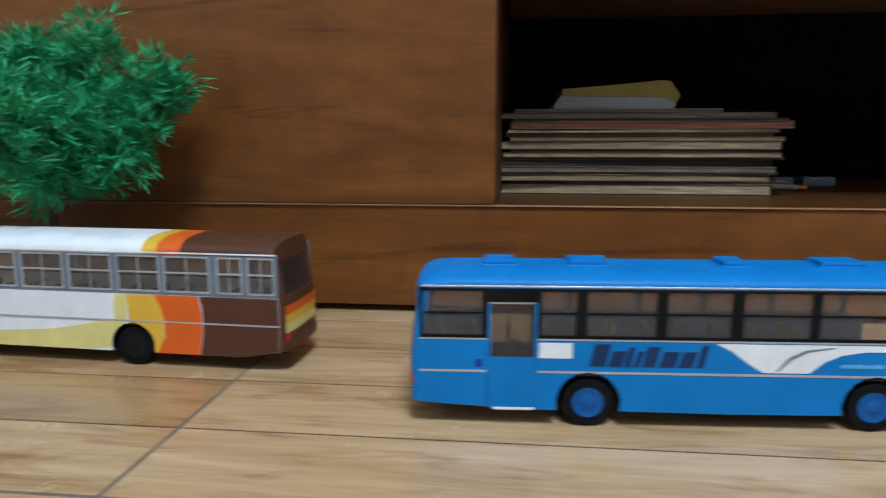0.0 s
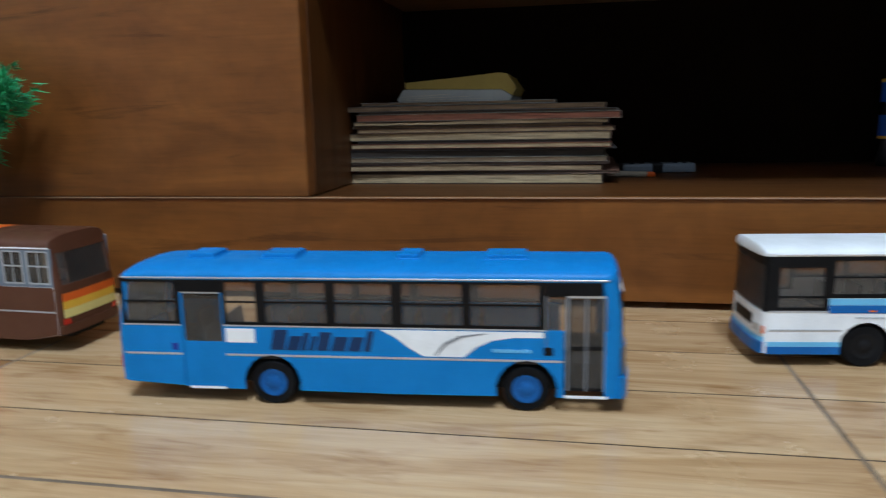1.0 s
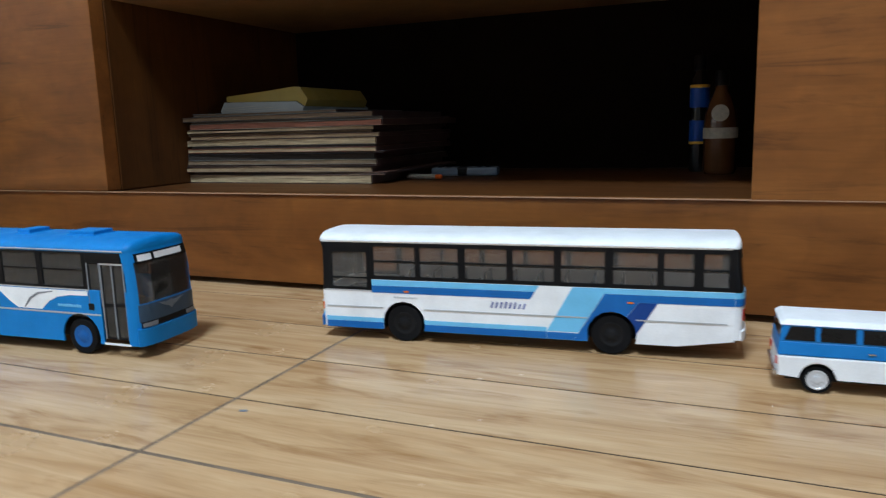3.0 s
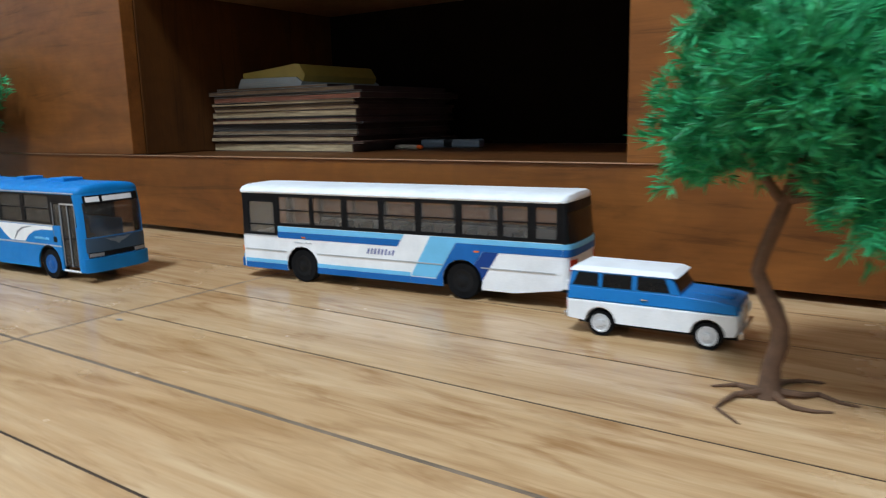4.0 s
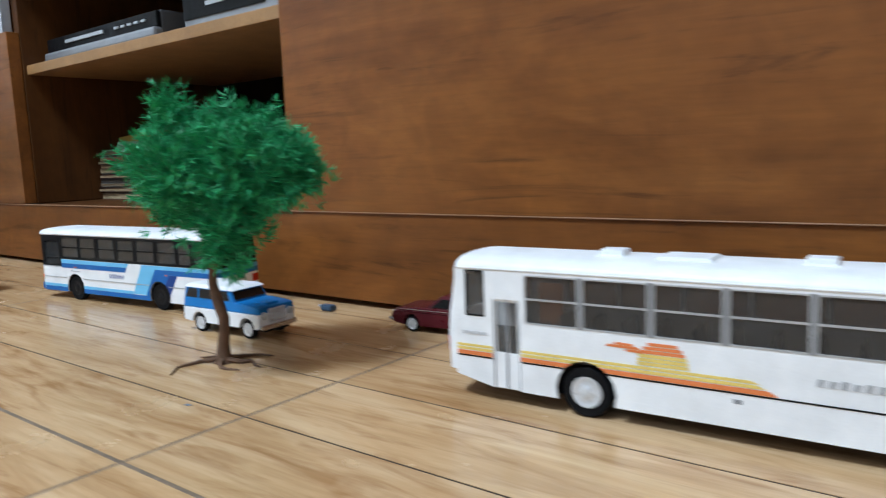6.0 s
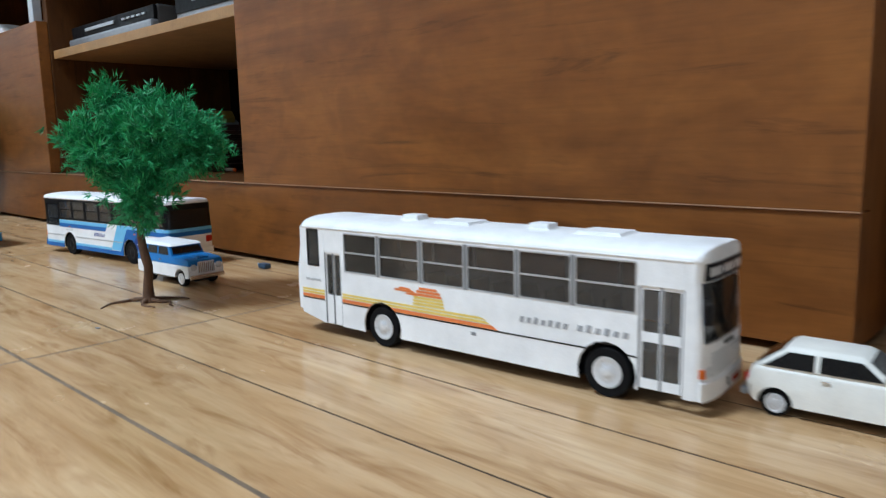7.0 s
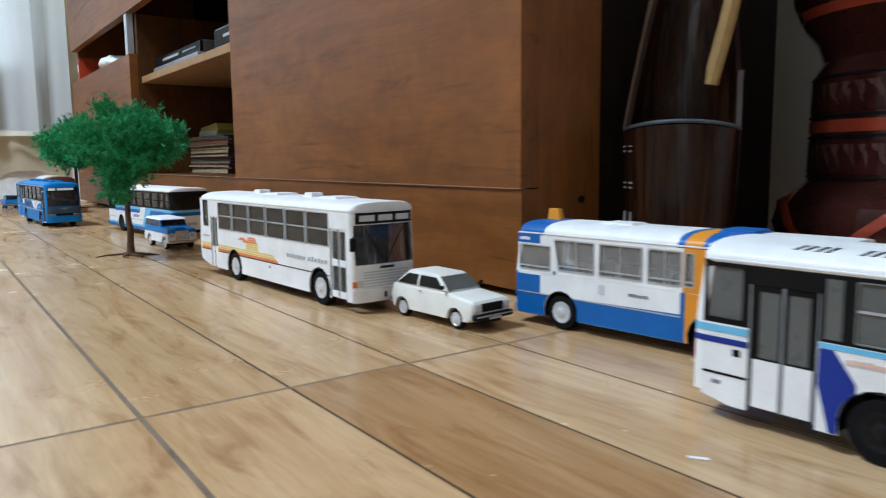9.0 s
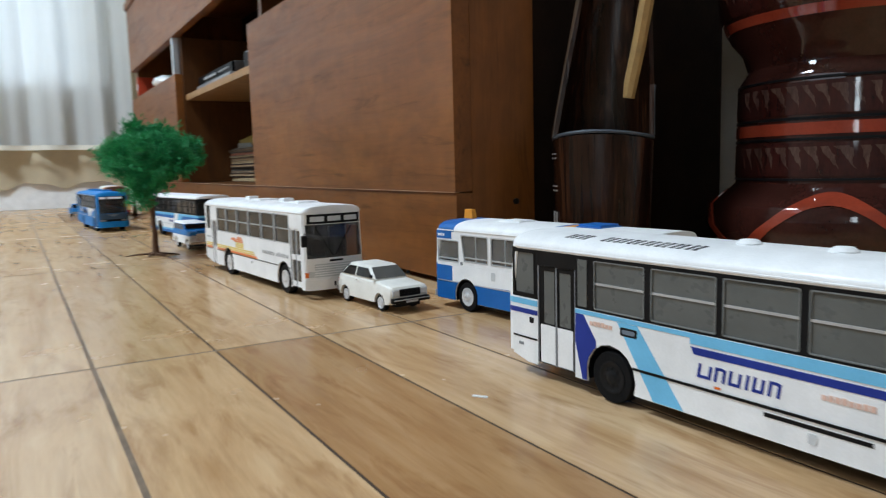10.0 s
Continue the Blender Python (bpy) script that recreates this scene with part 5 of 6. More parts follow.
for i, (xa, wd) in enumerate([(50, 6.5), (58, 5), (64.5, 5.5), (72, 1.3), (75, 4.8), (81.5, 5)]):
    for k, (u0, u1, z0, z1) in enumerate([(0, 1.3, 24.6, 30.6), (wd - 1.3, wd, 24.6, 30.2), (1.4, wd - 1.4, 29.4, 30.6) if i % 2 else (1.4, wd - 1.4, 24.6, 25.8)]):
        if wd < 2 and k:
            break
        sl = [(xa + u + (z - 27) * 0.16, z) for u, z in ((u0, z0), (u1, z0), (u1, z1), (u0, z1))]
        b.decal("logo_shape", sl, NAVY, 0, "thin navy logo bar" if i + k == 0 else "")
b.decal("emblem", rect(97.5, 101, 11, 15, 0.8), LAMPGLASS)
b.decal("reflector", rect(58, 61, 21.6, 22.6, 0.3), AMBER, -0.02)
b.arches()
b.roof([(-79, 206, WHITE)])
roof_letters(b, -37, 45, 10.5, 10, BLACKRIM, "dark roof number as plain bars", 21)
for x in (52, 92):
    b.add("roof_vent", lathe([(5.2, b.zr - 0.8), (5.2, b.zr + 0.6), (3.6, b.zr + 2.0), (1.2, b.zr + 2.3)], 20, "z", (x, 30, 0)), WHITE, None, "small round roof vent", True)
b.seats(-10, 180)
b.end_zone(0, "end_panel", 12, 44, -1, 1, WHITE, label="rear panel")
b.end_zone(0, "corner_post", 44, 66, -1, -0.88, WHITE)
b.end_zone(0, "corner_post", 44, 66, 0.88, 1, WHITE)
b.end_zone(0, "rear_window", 44, 66, -0.88, 0.88, SHEET, -0.2, 0.8, nv=4)
b.end_zone(0, "header_panel", 66, 70.1, -1, 1, WHITE)
b.end_zone(0, "stripe", 38.8, 41.8, -1, 1, SKY, 0.25, 0.25)
b.end_zone(0, "stripe", 34.0, 36.6, -1, 1, NAVY, 0.25, 0.25)
for t0, t1 in ((-0.9, -0.72), (0.72, 0.9)):
    b.end_zone(0, "tail_light", 24, 32, t0, t1, REDLENS, 0.4, 0.5, "red tail light")
b.end_zone(1, "end_panel", 8, 70, -1, 1, WHITE, label="front panel")


# ---- model cars (millimetres) ----
def car_body(side, half, top_half, z_wide, bev=1.2):
    """A car's lower body from its side outline; it narrows a little above z_wide."""
    bm = plate(side, (), -half, half)
    zmax, lo, hi = max(z for _, z in side), min(x for x, _ in side), max(x for x, _ in side)
    mid, span = (lo + hi) / 2, hi - lo
    if z_wide < zmax:
        bmesh.ops.bisect_plane(bm, geom=bm.verts[:] + bm.edges[:] + bm.faces[:], plane_co=(0, 0, z_wide), plane_no=(0, 0, 1), dist=1e-4)
    for v in bm.verts:
        if v.co.z > z_wide:
            v.co.y *= 1 - (1 - top_half / half) * (v.co.z - z_wide) / max(0.1, zmax - z_wide)
    sharp = [e for e in bm.edges if len(e.link_faces) == 2 and e.calc_face_angle(0) > 1.0 and abs(e.verts[0].co.y - e.verts[1].co.y) < half
             and ((e.verts[0].co.z + e.verts[1].co.z) / 2 > 0.64 * zmax or abs((e.verts[0].co.x + e.verts[1].co.x) / 2 - mid) > 0.47 * span)]
    bmesh.ops.bevel(bm, geom=sharp, offset=bev, segments=3, profile=0.55, affect="EDGES")
    return bm


def quad_on(p, q, r, s, n, t=0.25):
    """A thin pane over four points, raised along n."""
    bm = bmesh.new()
    n = Vector(n).normalized() * t
    lo = [bm.verts.new(Vector(v) - n * 0.6) for v in (p, q, r, s)]
    hi = [bm.verts.new(Vector(v) + n) for v in (p, q, r, s)]
    bm.faces.new(hi)
    bm.faces.new(lo[::-1])
    for i in range(4):
        bm.faces.new((lo[i], lo[(i + 1) % 4], hi[(i + 1) % 4], hi[i]))
    bmesh.ops.recalc_face_normals(bm, faces=bm.faces[:])
    return bm


PANE = paint("dark_car_window", (0.008, 0.0075, 0.0075), 0.14, 0.1, 0.0, 0.06, 0.25)
PALEPANE = paint("grey_car_window", (0.11, 0.108, 0.10), 0.12, 0.4)


class Car:
    def __init__(self, label, p, rz, half):
        self.root = thing("model_car", pose(p[0] - math.sin(radians(rz)) * half * 0.001, p[1] + math.cos(radians(rz)) * half * 0.001, 0, 0, 0, rz), label, "model car", "model cars on the floor")
        self.half = half

    def add(self, name, bm, mat, parent=None, label="", smooth=False):
        return part(name, bm, mat, parent or self.root, label, 0.001, smooth)

    def wheels(self, xs, r, rim):
        for x in xs:
            for s in (-1, 1):
                wheel(self.root, x, s * (self.half - 1.5), r, rim, s, 4.5, 0.72)

    def sidepane(self, pts, h0, h1, z0, z1, name="side_window", mat=None):
        """A window on both flanks; the flank leans from h0 at z0 to h1 at z1."""
        for s in (-1, 1):
            v = [(x, s * (h0 + (h1 - h0) * (z - z0) / (z1 - z0)), z) for x, z in pts]
            self.add(name, quad_on(*v, (0, s, 0.25)), mat or PANE)


def car_arch(x, r, z0, k=1.22):
    return arch(x, r, z0, k)


# two-tone station wagon
c = Car("blue and white two-tone model station wagon", (0.7765, 0.5630), 3.6, 19.0)
r = 7.6
low = [(-48.4, 9.5)] + car_arch(-29, r, 8.6) + car_arch(29.5, r, 8.6) + [(43.4, 9), (44.6, 12), (44.6, 20.4), (-48.8, 20.4)]
c.add("lower_body", car_body(low, 19.0, 19.0, 50, 0.8), WHITE, None, "white lower body")
up = [(-48.7, 20.6), (44.5, 20.6), (43.6, 25.4), (41.0, 26.2), (30, 27.2), (14, 28.0), (10, 28.2), (-48.4, 28.2)]
c.add("upper_body", car_body(up, 18.8, 17.8, 21, 0.9), STEEL, None, "blue upper body and bonnet", True)
c.add("bonnet_ridge", cuboid(13, 40.5, -6, 6, 25.8, 28.0, 1.0, 2), STEEL)
c.add("cabin", cabin([(-48.2, 27.8), (15, 27.8), (9.8, 37.0), (-47.0, 37.0)], 17.8, 16.6, 0.7), STEEL, None, "blue window pillars")
c.add("roof", cabin([(-48.8, 36.9), (13.6, 36.9), (9.0, 39.6), (-45.5, 39.8)], 17.8, 14.4, 1.2), WHITE, None, "white rounded roof", True)
for pts in ([(-46.0, 28.9), (-30.8, 28.9), (-30.8, 36.2), (-43.0, 36.2)], [(-28.4, 28.9), (-11.6, 28.9), (-11.6, 36.2), (-28.4, 36.2)], [(-8.6, 28.9), (9.4, 28.9), (6.4, 36.2), (-8.6, 36.2)]):
    c.sidepane(pts, 17.85, 16.65, 27.8, 37.0)
c.add("windscreen", quad_on((14.4, -15.6, 29.6), (14.4, 15.6, 29.6), (10.6, 14.6, 35.8), (10.6, -14.6, 35.8), (1, 0, 0.5)), PANE)
c.add("rear_window", quad_on((-47.9, -15, 29.4), (-47.9, 15, 29.4), (-47.0, 14, 35.4), (-47.0, -14, 35.4), (-1, 0, 0.1)), PANE)
c.add("grille", cuboid(44.2, 45.4, -9, 9, 13, 24, 0.5, 1), ALU)
for i in range(9):
    c.add("grille_bar", cuboid(45.3, 45.8, -8 + 2 * i - 0.35, -8 + 2 * i + 0.35, 14, 23), CHROME)
for s in (-1, 1):
    c.add("headlight", lathe([(3.1, 44.3), (3.1, 45.6), (1.8, 46.4)], 16, "y", (0, 0, 0)), LAMPGLASS, None, "round headlight", True).matrix_basis = pose(0, s * 0.0135, 0.019, 0, 0, -90)
    c.add("tail_light", cuboid(-49.8, -48.6, s * 16 - 1.3, s * 16 + 1.3, 15, 19, 0.3, 1), REDLENS)
    c.add("door_handle", cuboid(-6, -2.5, s * 19.0 - 0.3, s * 19.0 + 0.3, 23.6, 24.4, 0.1, 1), CHROME)
c.add("front_bumper", cuboid(45.0, 47.6, -18.5, 18.5, 8, 12, 1.0, 2), CHROME)
c.add("rear_bumper", cuboid(-51, -48.6, -18.5, 18.5, 9, 12.5, 1.0, 2), CHROME)
c.add("underbody", cuboid(-44, 44, -12, 12, 5.5, 11), BLACK)
c.wheels((-29, 29.5), r, RIM)

# white hatchback
c = Car("cream-white two-door model hatchback car", (1.3735, 0.5920), 5.0, 17.5)
r = 6.6
low = [(-43, 8.5)] + car_arch(-31, r, 6.2) + car_arch(26.5, r, 6.2) + [(41, 6.6), (44, 9), (44.5, 18.8), (43, 20.4), (12, 23.6), (-39, 24.0), (-42.6, 23.2), (-44.6, 15)]
c.add("body", car_body(low, 17.5, 16.2, 14, 2.2), CREAM, None, "cream-white body", True)
c.add("cabin", cabin([(-42.4, 23.0), (19.5, 22.6), (5.0, 34.0), (-27, 34.6)], 16.4, 13.0, 2.6), CREAM, None, "cream-white roof and pillars", True)
c.sidepane([(-37, 24.6), (-15.0, 24.6), (-15.0, 32.0), (-26.5, 32.0)], 16.45, 13.2, 23.0, 34.2)
c.sidepane([(-12.6, 24.6), (13.5, 24.6), (4.4, 31.8), (-12.6, 32.0)], 16.45, 13.2, 23.0, 34.2)
c.add("windscreen", quad_on((17.4, -14.4, 24.5), (17.4, 14.4, 24.5), (7.2, 12.2, 32.5), (7.2, -12.2, 32.5), (0.65, 0, 0.76), 0.3), PALEPANE, None, "grey windscreen")
c.add("rear_window", quad_on((-40.3, -13.8, 25.4), (-40.3, 13.8, 25.4), (-29.2, 12, 32.8), (-29.2, -12, 32.8), (-0.7, 0, 0.7), 0.3), PANE)
c.add("grille", cuboid(43.7, 45.5, -9.5, 9.5, 13.0, 18.6, 0.4, 1), BLACK)
for i in range(4):
    c.add("grille_bar", cuboid(45.4, 45.8, -9.2, 9.2, 13.6 + 1.3 * i, 14.0 + 1.3 * i), BLACKRIM)
for s in (-1, 1):
    c.add("headlight", cuboid(43.1, 45.5, s * 13 - 3.2, s * 13 + 3.2, 13.4, 18.4, 0.5, 1), LAMPGLASS, None, "square headlight")
    c.add("tail_light", cuboid(-45.4, -43.0, s * 14 - 2.2, s * 14 + 2.2, 15, 19.5, 0.4, 1), REDLENS)
    c.add("door_handle", cuboid(-11.5, -8, s * 17.3 - 0.35, s * 17.3 + 0.25, 20.8, 21.6, 0.1, 1), CHROME)
    c.add("mirror", cuboid(14, 16.5, s * 18.0 - 1.3, s * 18.0 + 1.3, 25.6, 28.0, 0.5, 1), BLACK)
c.add("front_bumper", cuboid(43.3, 47.6, -17.4, 17.4, 8.0, 12.0, 1.2, 2), BLACK, None, "dark rubber bumper")
c.add("bumper_strip", cuboid(47.4, 48.0, -16.6, 16.6, 10.2, 11.0, 0.2, 1), ALU)
c.add("rear_bumper", cuboid(-47.2, -43.2, -17.2, 17.2, 8.4, 12.2, 1.2, 2), GREYTRIM)
c.add("number_plate", cuboid(47.7, 48.2, -5.5, 5.5, 8.2, 9.8), ALU)
c.add("underbody", cuboid(-40, 42, -11, 11, 4.4, 9), BLACK)
c.wheels((-31, 26.5), r, RIM)

# maroon saloon
c = Car("dark maroon model saloon car with chrome bumpers", (0.9285, 0.6500), 6.0, 17.0)
r = 6.4
low = [(-39.5, 7.5)] + car_arch(-22, r, 5.6) + car_arch(32.5, r, 5.6) + [(52, 7.5), (55, 11), (55.5, 17.0), (53, 18.6), (32, 19.6), (-8, 20.2), (-36, 18.6), (-40, 15.5), (-40.5, 10)]
c.add("body", car_body(low, 17.0, 15.6, 13, 1.1), MAROON, None, "maroon body", True)
c.add("cabin", cabin([(-9, 19.6), (39, 19.2), (29, 29.2), (4, 29.6)], 15.4, 12.4, 1.8), MAROON, None, "maroon roof and pillars", True)
c.sidepane([(-3.5, 20.8), (12.5, 20.8), (12.5, 27.2), (4.6, 27.4)], 15.45, 12.4, 19.5, 29.4)
c.sidepane([(14.5, 20.8), (31.5, 20.6), (26.4, 27.0), (14.5, 27.2)], 15.45, 12.4, 19.5, 29.4)
c.add("windscreen", quad_on((-7.4, -13.6, 21), (-7.4, 13.6, 21), (2.8, 11.6, 28.2), (2.8, -11.6, 28.2), (-0.6, 0, 0.8), 0.3), PANE)
c.add("rear_window", quad_on((37.2, -13.4, 20.8), (37.2, 13.4, 20.8), (30, 11.6, 28), (30, -11.6, 28), (0.8, 0, 0.6), 0.3), PANE)
c.add("chrome_line", cuboid(-38, 53, -16.9, 16.9, 16.2, 16.7, 0.1, 1), MAROON)
for s in (-1, 1):
    # Chrome strip put in for the gloss line along the body's shoulder.
    c.add("shoulder_glint", cuboid(-36, 52, s * 15.95 - 0.3, s * 15.95 + 0.3, 17.6, 18.2, 0.1, 1), CHROME)
    c.add("headlight", lathe([(2.8, 0), (2.8, 1.4), (1.6, 2.2)], 16), LAMPGLASS, None, "round headlight", True).matrix_basis = pose(-0.0402, s * 0.0115, 0.0132, 0, -90, 0)
    c.add("tail_light", cuboid(54.8, 56.2, s * 12 - 2.4, s * 12 + 2.4, 12.4, 15.2, 0.4, 1), REDLENS)
c.add("front_bumper", cuboid(-44, -39.8, -17.2, 17.2, 7.4, 11.0, 1.3, 2), CHROME, None, "chrome bumper")
c.add("rear_bumper", cuboid(54.6, 58.6, -17.2, 17.2, 7.4, 11.0, 1.3, 2), CHROME, None, "chrome bumper")
c.add("grille", cuboid(-41.4, -39.8, -8, 8, 10.8, 15.2, 0.4, 1), ALU)
c.add("underbody", cuboid(-36, 50, -11, 11, 4.0, 8.5), BLACK)
c.wheels((-22, 32.5), r, RIM)

# small blue car ahead of the brown bus
c = Car("small blue model car with a yellow-green bonnet", (-0.400, 0.484), 2.0, 17.0)
r = 6.4
low = [(-38, 8)] + car_arch(-24, r, 6.0) + car_arch(26, r, 6.0) + [(40, 8), (41.5, 13), (40.5, 19.5), (14, 21.5), (-36, 21.5), (-39, 15)]
c.add("body", car_body(low, 17.0, 15.8, 13, 1.4), STEEL, None, "blue body")
c.add("bonnet", cuboid(-37.4, -16, -13.5, 13.5, 21.0, 22.6, 0.7, 2), paint("yellow_green_paint", (0.42, 0.50, 0.06)), None, "yellow-green bonnet panel")
c.add("cabin", cabin([(-14, 21.0), (34, 21.0), (27, 32.5), (-4, 32.5)], 15.6, 12.8, 2.0), STEEL, None, "blue roof and pillars", True)
c.sidepane([(-9, 22.4), (9, 22.4), (9, 30.4), (-2.5, 30.4)], 15.65, 13.0, 21.0, 32.5)
c.sidepane([(11.5, 22.4), (30, 22.4), (25.5, 30.4), (11.5, 30.4)], 15.65, 13.0, 21.0, 32.5)
c.add("rear_window", quad_on((33.2, -13, 23), (33.2, 13, 23), (28.2, 11.6, 31), (28.2, -11.6, 31), (0.85, 0, 0.5), 0.3), PANE)
c.add("rear_bumper", cuboid(40.2, 43.0, -16.4, 16.4, 8.4, 11.6, 1.0, 2), GREYTRIM)
c.wheels((-24, 26), r, RIM)


# ---- model trees ----
def leaf_material(name, dark, light):
    m, nt, b = material(name)
    geo = nt.nodes.new("ShaderNodeNewGeometry")
    tone = ramp(nt, geo.outputs["Random Per Island"], [(0.0, dark), (0.55, tuple((x + y) / 2 for x, y in zip(dark, light))), (1.0, light)])
    nt.links.new(blend(nt, 0.3, tone, ramp(nt, noise_tex(nt, coords(nt), 38, 3), [(0.3, dark), (0.7, light)])), b.inputs["Base Color"])
    b.inputs["Roughness"].default_value = 0.5
    b.inputs["Specular IOR Level"].default_value = 0.35
    return m


LEAF = leaf_material("green_plastic_needles", (0.006, 0.150, 0.055), (0.040, 0.53, 0.200))


def crown_mesh(lobes, clumps, tufts, size, seed):
    """Sprigs of narrow pointed leaves, gathered in small clumps through a set of lobes (centre, radii)."""
    g = np.random.RandomState(seed)
    verts, faces = [], []
    vol = np.array([r[0] * r[1] * r[2] for _, r in lobes]) ** 0.7
    for k in g.choice(len(lobes), clumps, p=vol / vol.sum()):
        c, r = np.array(lobes[k][0]), np.array(lobes[k][1])
        d = g.normal(size=3)
        d /= np.linalg.norm(d)
        heart = c + d * r * (0.30 + 0.70 * g.rand() ** 0.4)
        axis = d + g.normal(size=3) * 0.45 + np.array([0, 0, 0.35])
        axis /= np.linalg.norm(axis)
        for _ in range(tufts):
            p = heart + axis * g.uniform(-0.9, 1.1) * size + g.normal(size=3) * size * 0.5
            grow = axis + g.normal(size=3) * 0.6
            for _ in range(10):
                w = grow + g.normal(size=3) * 0.55
                w /= np.linalg.norm(w)
                s = np.cross(w, g.normal(size=3))
                s /= np.linalg.norm(s)
                ln, wd = size * g.uniform(0.65, 1.35), size * g.uniform(0.045, 0.085)
                up = np.cross(s, w) * wd * 0.5
                i = len(verts)
                root = p + g.normal(size=3) * size * 0.12
                verts += [root, root + w * ln * 0.45 + s * wd + up, root + w * ln, root + w * ln * 0.45 - s * wd + up]
                faces += [(i, i + 1, i + 2), (i, i + 2, i + 3)]
    me = bpy.data.meshes.new("crown")
    me.from_pydata([tuple(v) for v in verts], [], faces)
    return me


def tree(m, label, trunk, limbs, lobes, clumps, tufts, size, seed, roots):
    root = thing("model_tree", m, label, "model tree", "model trees")
    part("trunk", tube([q[:3] for q in trunk], [q[3] for q in trunk], 12, None, 0.25), BARK, root, "", 1.0, True)
    for a in limbs:
        part("limb", tube([q[:3] for q in a], [q[3] for q in a], 7, None, 0.2), BARK, root, "", 1.0, True)
    for a in roots:
        part("root", tube([q[:3] for q in a], [q[3] for q in a], 7, None, 0.3), BARK, root, "", 1.0, True)
    lobes = [(q, tuple(v * 0.84 for v in r)) for q, r in lobes]
    me = crown_mesh(lobes, clumps, tufts, size, seed)
    me.materials.append(LEAF)
    ob = new("crown", me)
    ob.parent = root
    tagged(ob, label="tufted bright green plastic foliage")
    return root


def spread_roots(seed, n, lo, hi):
    g, out = random.Random(seed), []
    for i in range(n):
        a = 2 * math.pi * i / n + g.uniform(-0.3, 0.3)
        ln, q = g.uniform(lo, hi), []
        for j in range(6):
            f = j / 5
            aa = a + 0.5 * math.sin(f * 3 + i) * f + g.uniform(-0.22, 0.22) * f
            q.append((ln * f * math.cos(aa), ln * f * math.sin(aa), 0.0026 * (1 - f) ** 1.8 + 0.0006, 0.0015 * (1 - f) ** 0.9 + 0.0005))
        out.append(q)
    return out


tree(pose(0.846, 0.515, 0), "model tree with bright green foliage and spreading roots",
     [(0, 0, 0, 0.0068), (0.0, 0, 0.004, 0.0050), (0.0005, 0, 0.014, 0.0040), (0.0030, 0, 0.024, 0.0038), (0.0030, 0, 0.032, 0.0037), (0.0, 0.0, 0.040, 0.0036), (-0.004, 0.0, 0.047, 0.0034), (-0.0078, 0.001, 0.056, 0.0032), (-0.005, 0, 0.066, 0.0030), (-0.001, 0, 0.078, 0.0030), (0.006, 0, 0.10, 0.0028), (0.012, 0, 0.13, 0.0016)],
     [[(0, 0, 0.088, 0.0024), (-0.014, -0.01, 0.11, 0.0018), (-0.026, -0.014, 0.15, 0.001)], [(0.006, 0, 0.095, 0.0024), (0.03, 0.012, 0.115, 0.0018), (0.056, 0.02, 0.128, 0.001)],
      [(0.003, 0, 0.088, 0.0022), (0.024, -0.010, 0.092, 0.0016), (0.040, -0.018, 0.082, 0.001)], [(0.008, 0, 0.10, 0.0022), (0.0, 0.03, 0.13, 0.0016), (-0.004, 0.04, 0.15, 0.001)], [(0.008, 0, 0.098, 0.0022), (0.006, -0.03, 0.125, 0.0016), (0.0, -0.05, 0.14, 0.001)]],
     [((0.014, 0.004, 0.130), (0.042, 0.056, 0.030)), ((-0.024, 0.000, 0.124), (0.027, 0.044, 0.024)), ((-0.022, -0.010, 0.166), (0.014, 0.020, 0.018)), ((-0.020, 0.014, 0.158), (0.020, 0.024, 0.016)), ((0.042, 0.004, 0.138), (0.034, 0.046, 0.028)),
      ((0.018, 0.016, 0.162), (0.026, 0.026, 0.014)), ((0.010, 0.046, 0.138), (0.032, 0.024, 0.022)), ((0.010, -0.036, 0.136), (0.034, 0.024, 0.024)), ((0.036, -0.012, 0.098), (0.022, 0.026, 0.016)), ((0.040, -0.018, 0.082), (0.013, 0.015, 0.012)), ((0.054, 0.030, 0.130), (0.018, 0.020, 0.016)),
      ((0.062, 0.002, 0.128), (0.016, 0.024, 0.015)), ((-0.034, 0.002, 0.108), (0.014, 0.024, 0.011))],
     720, 9, 0.0076, 3, spread_roots(5, 6, 0.022, 0.040))
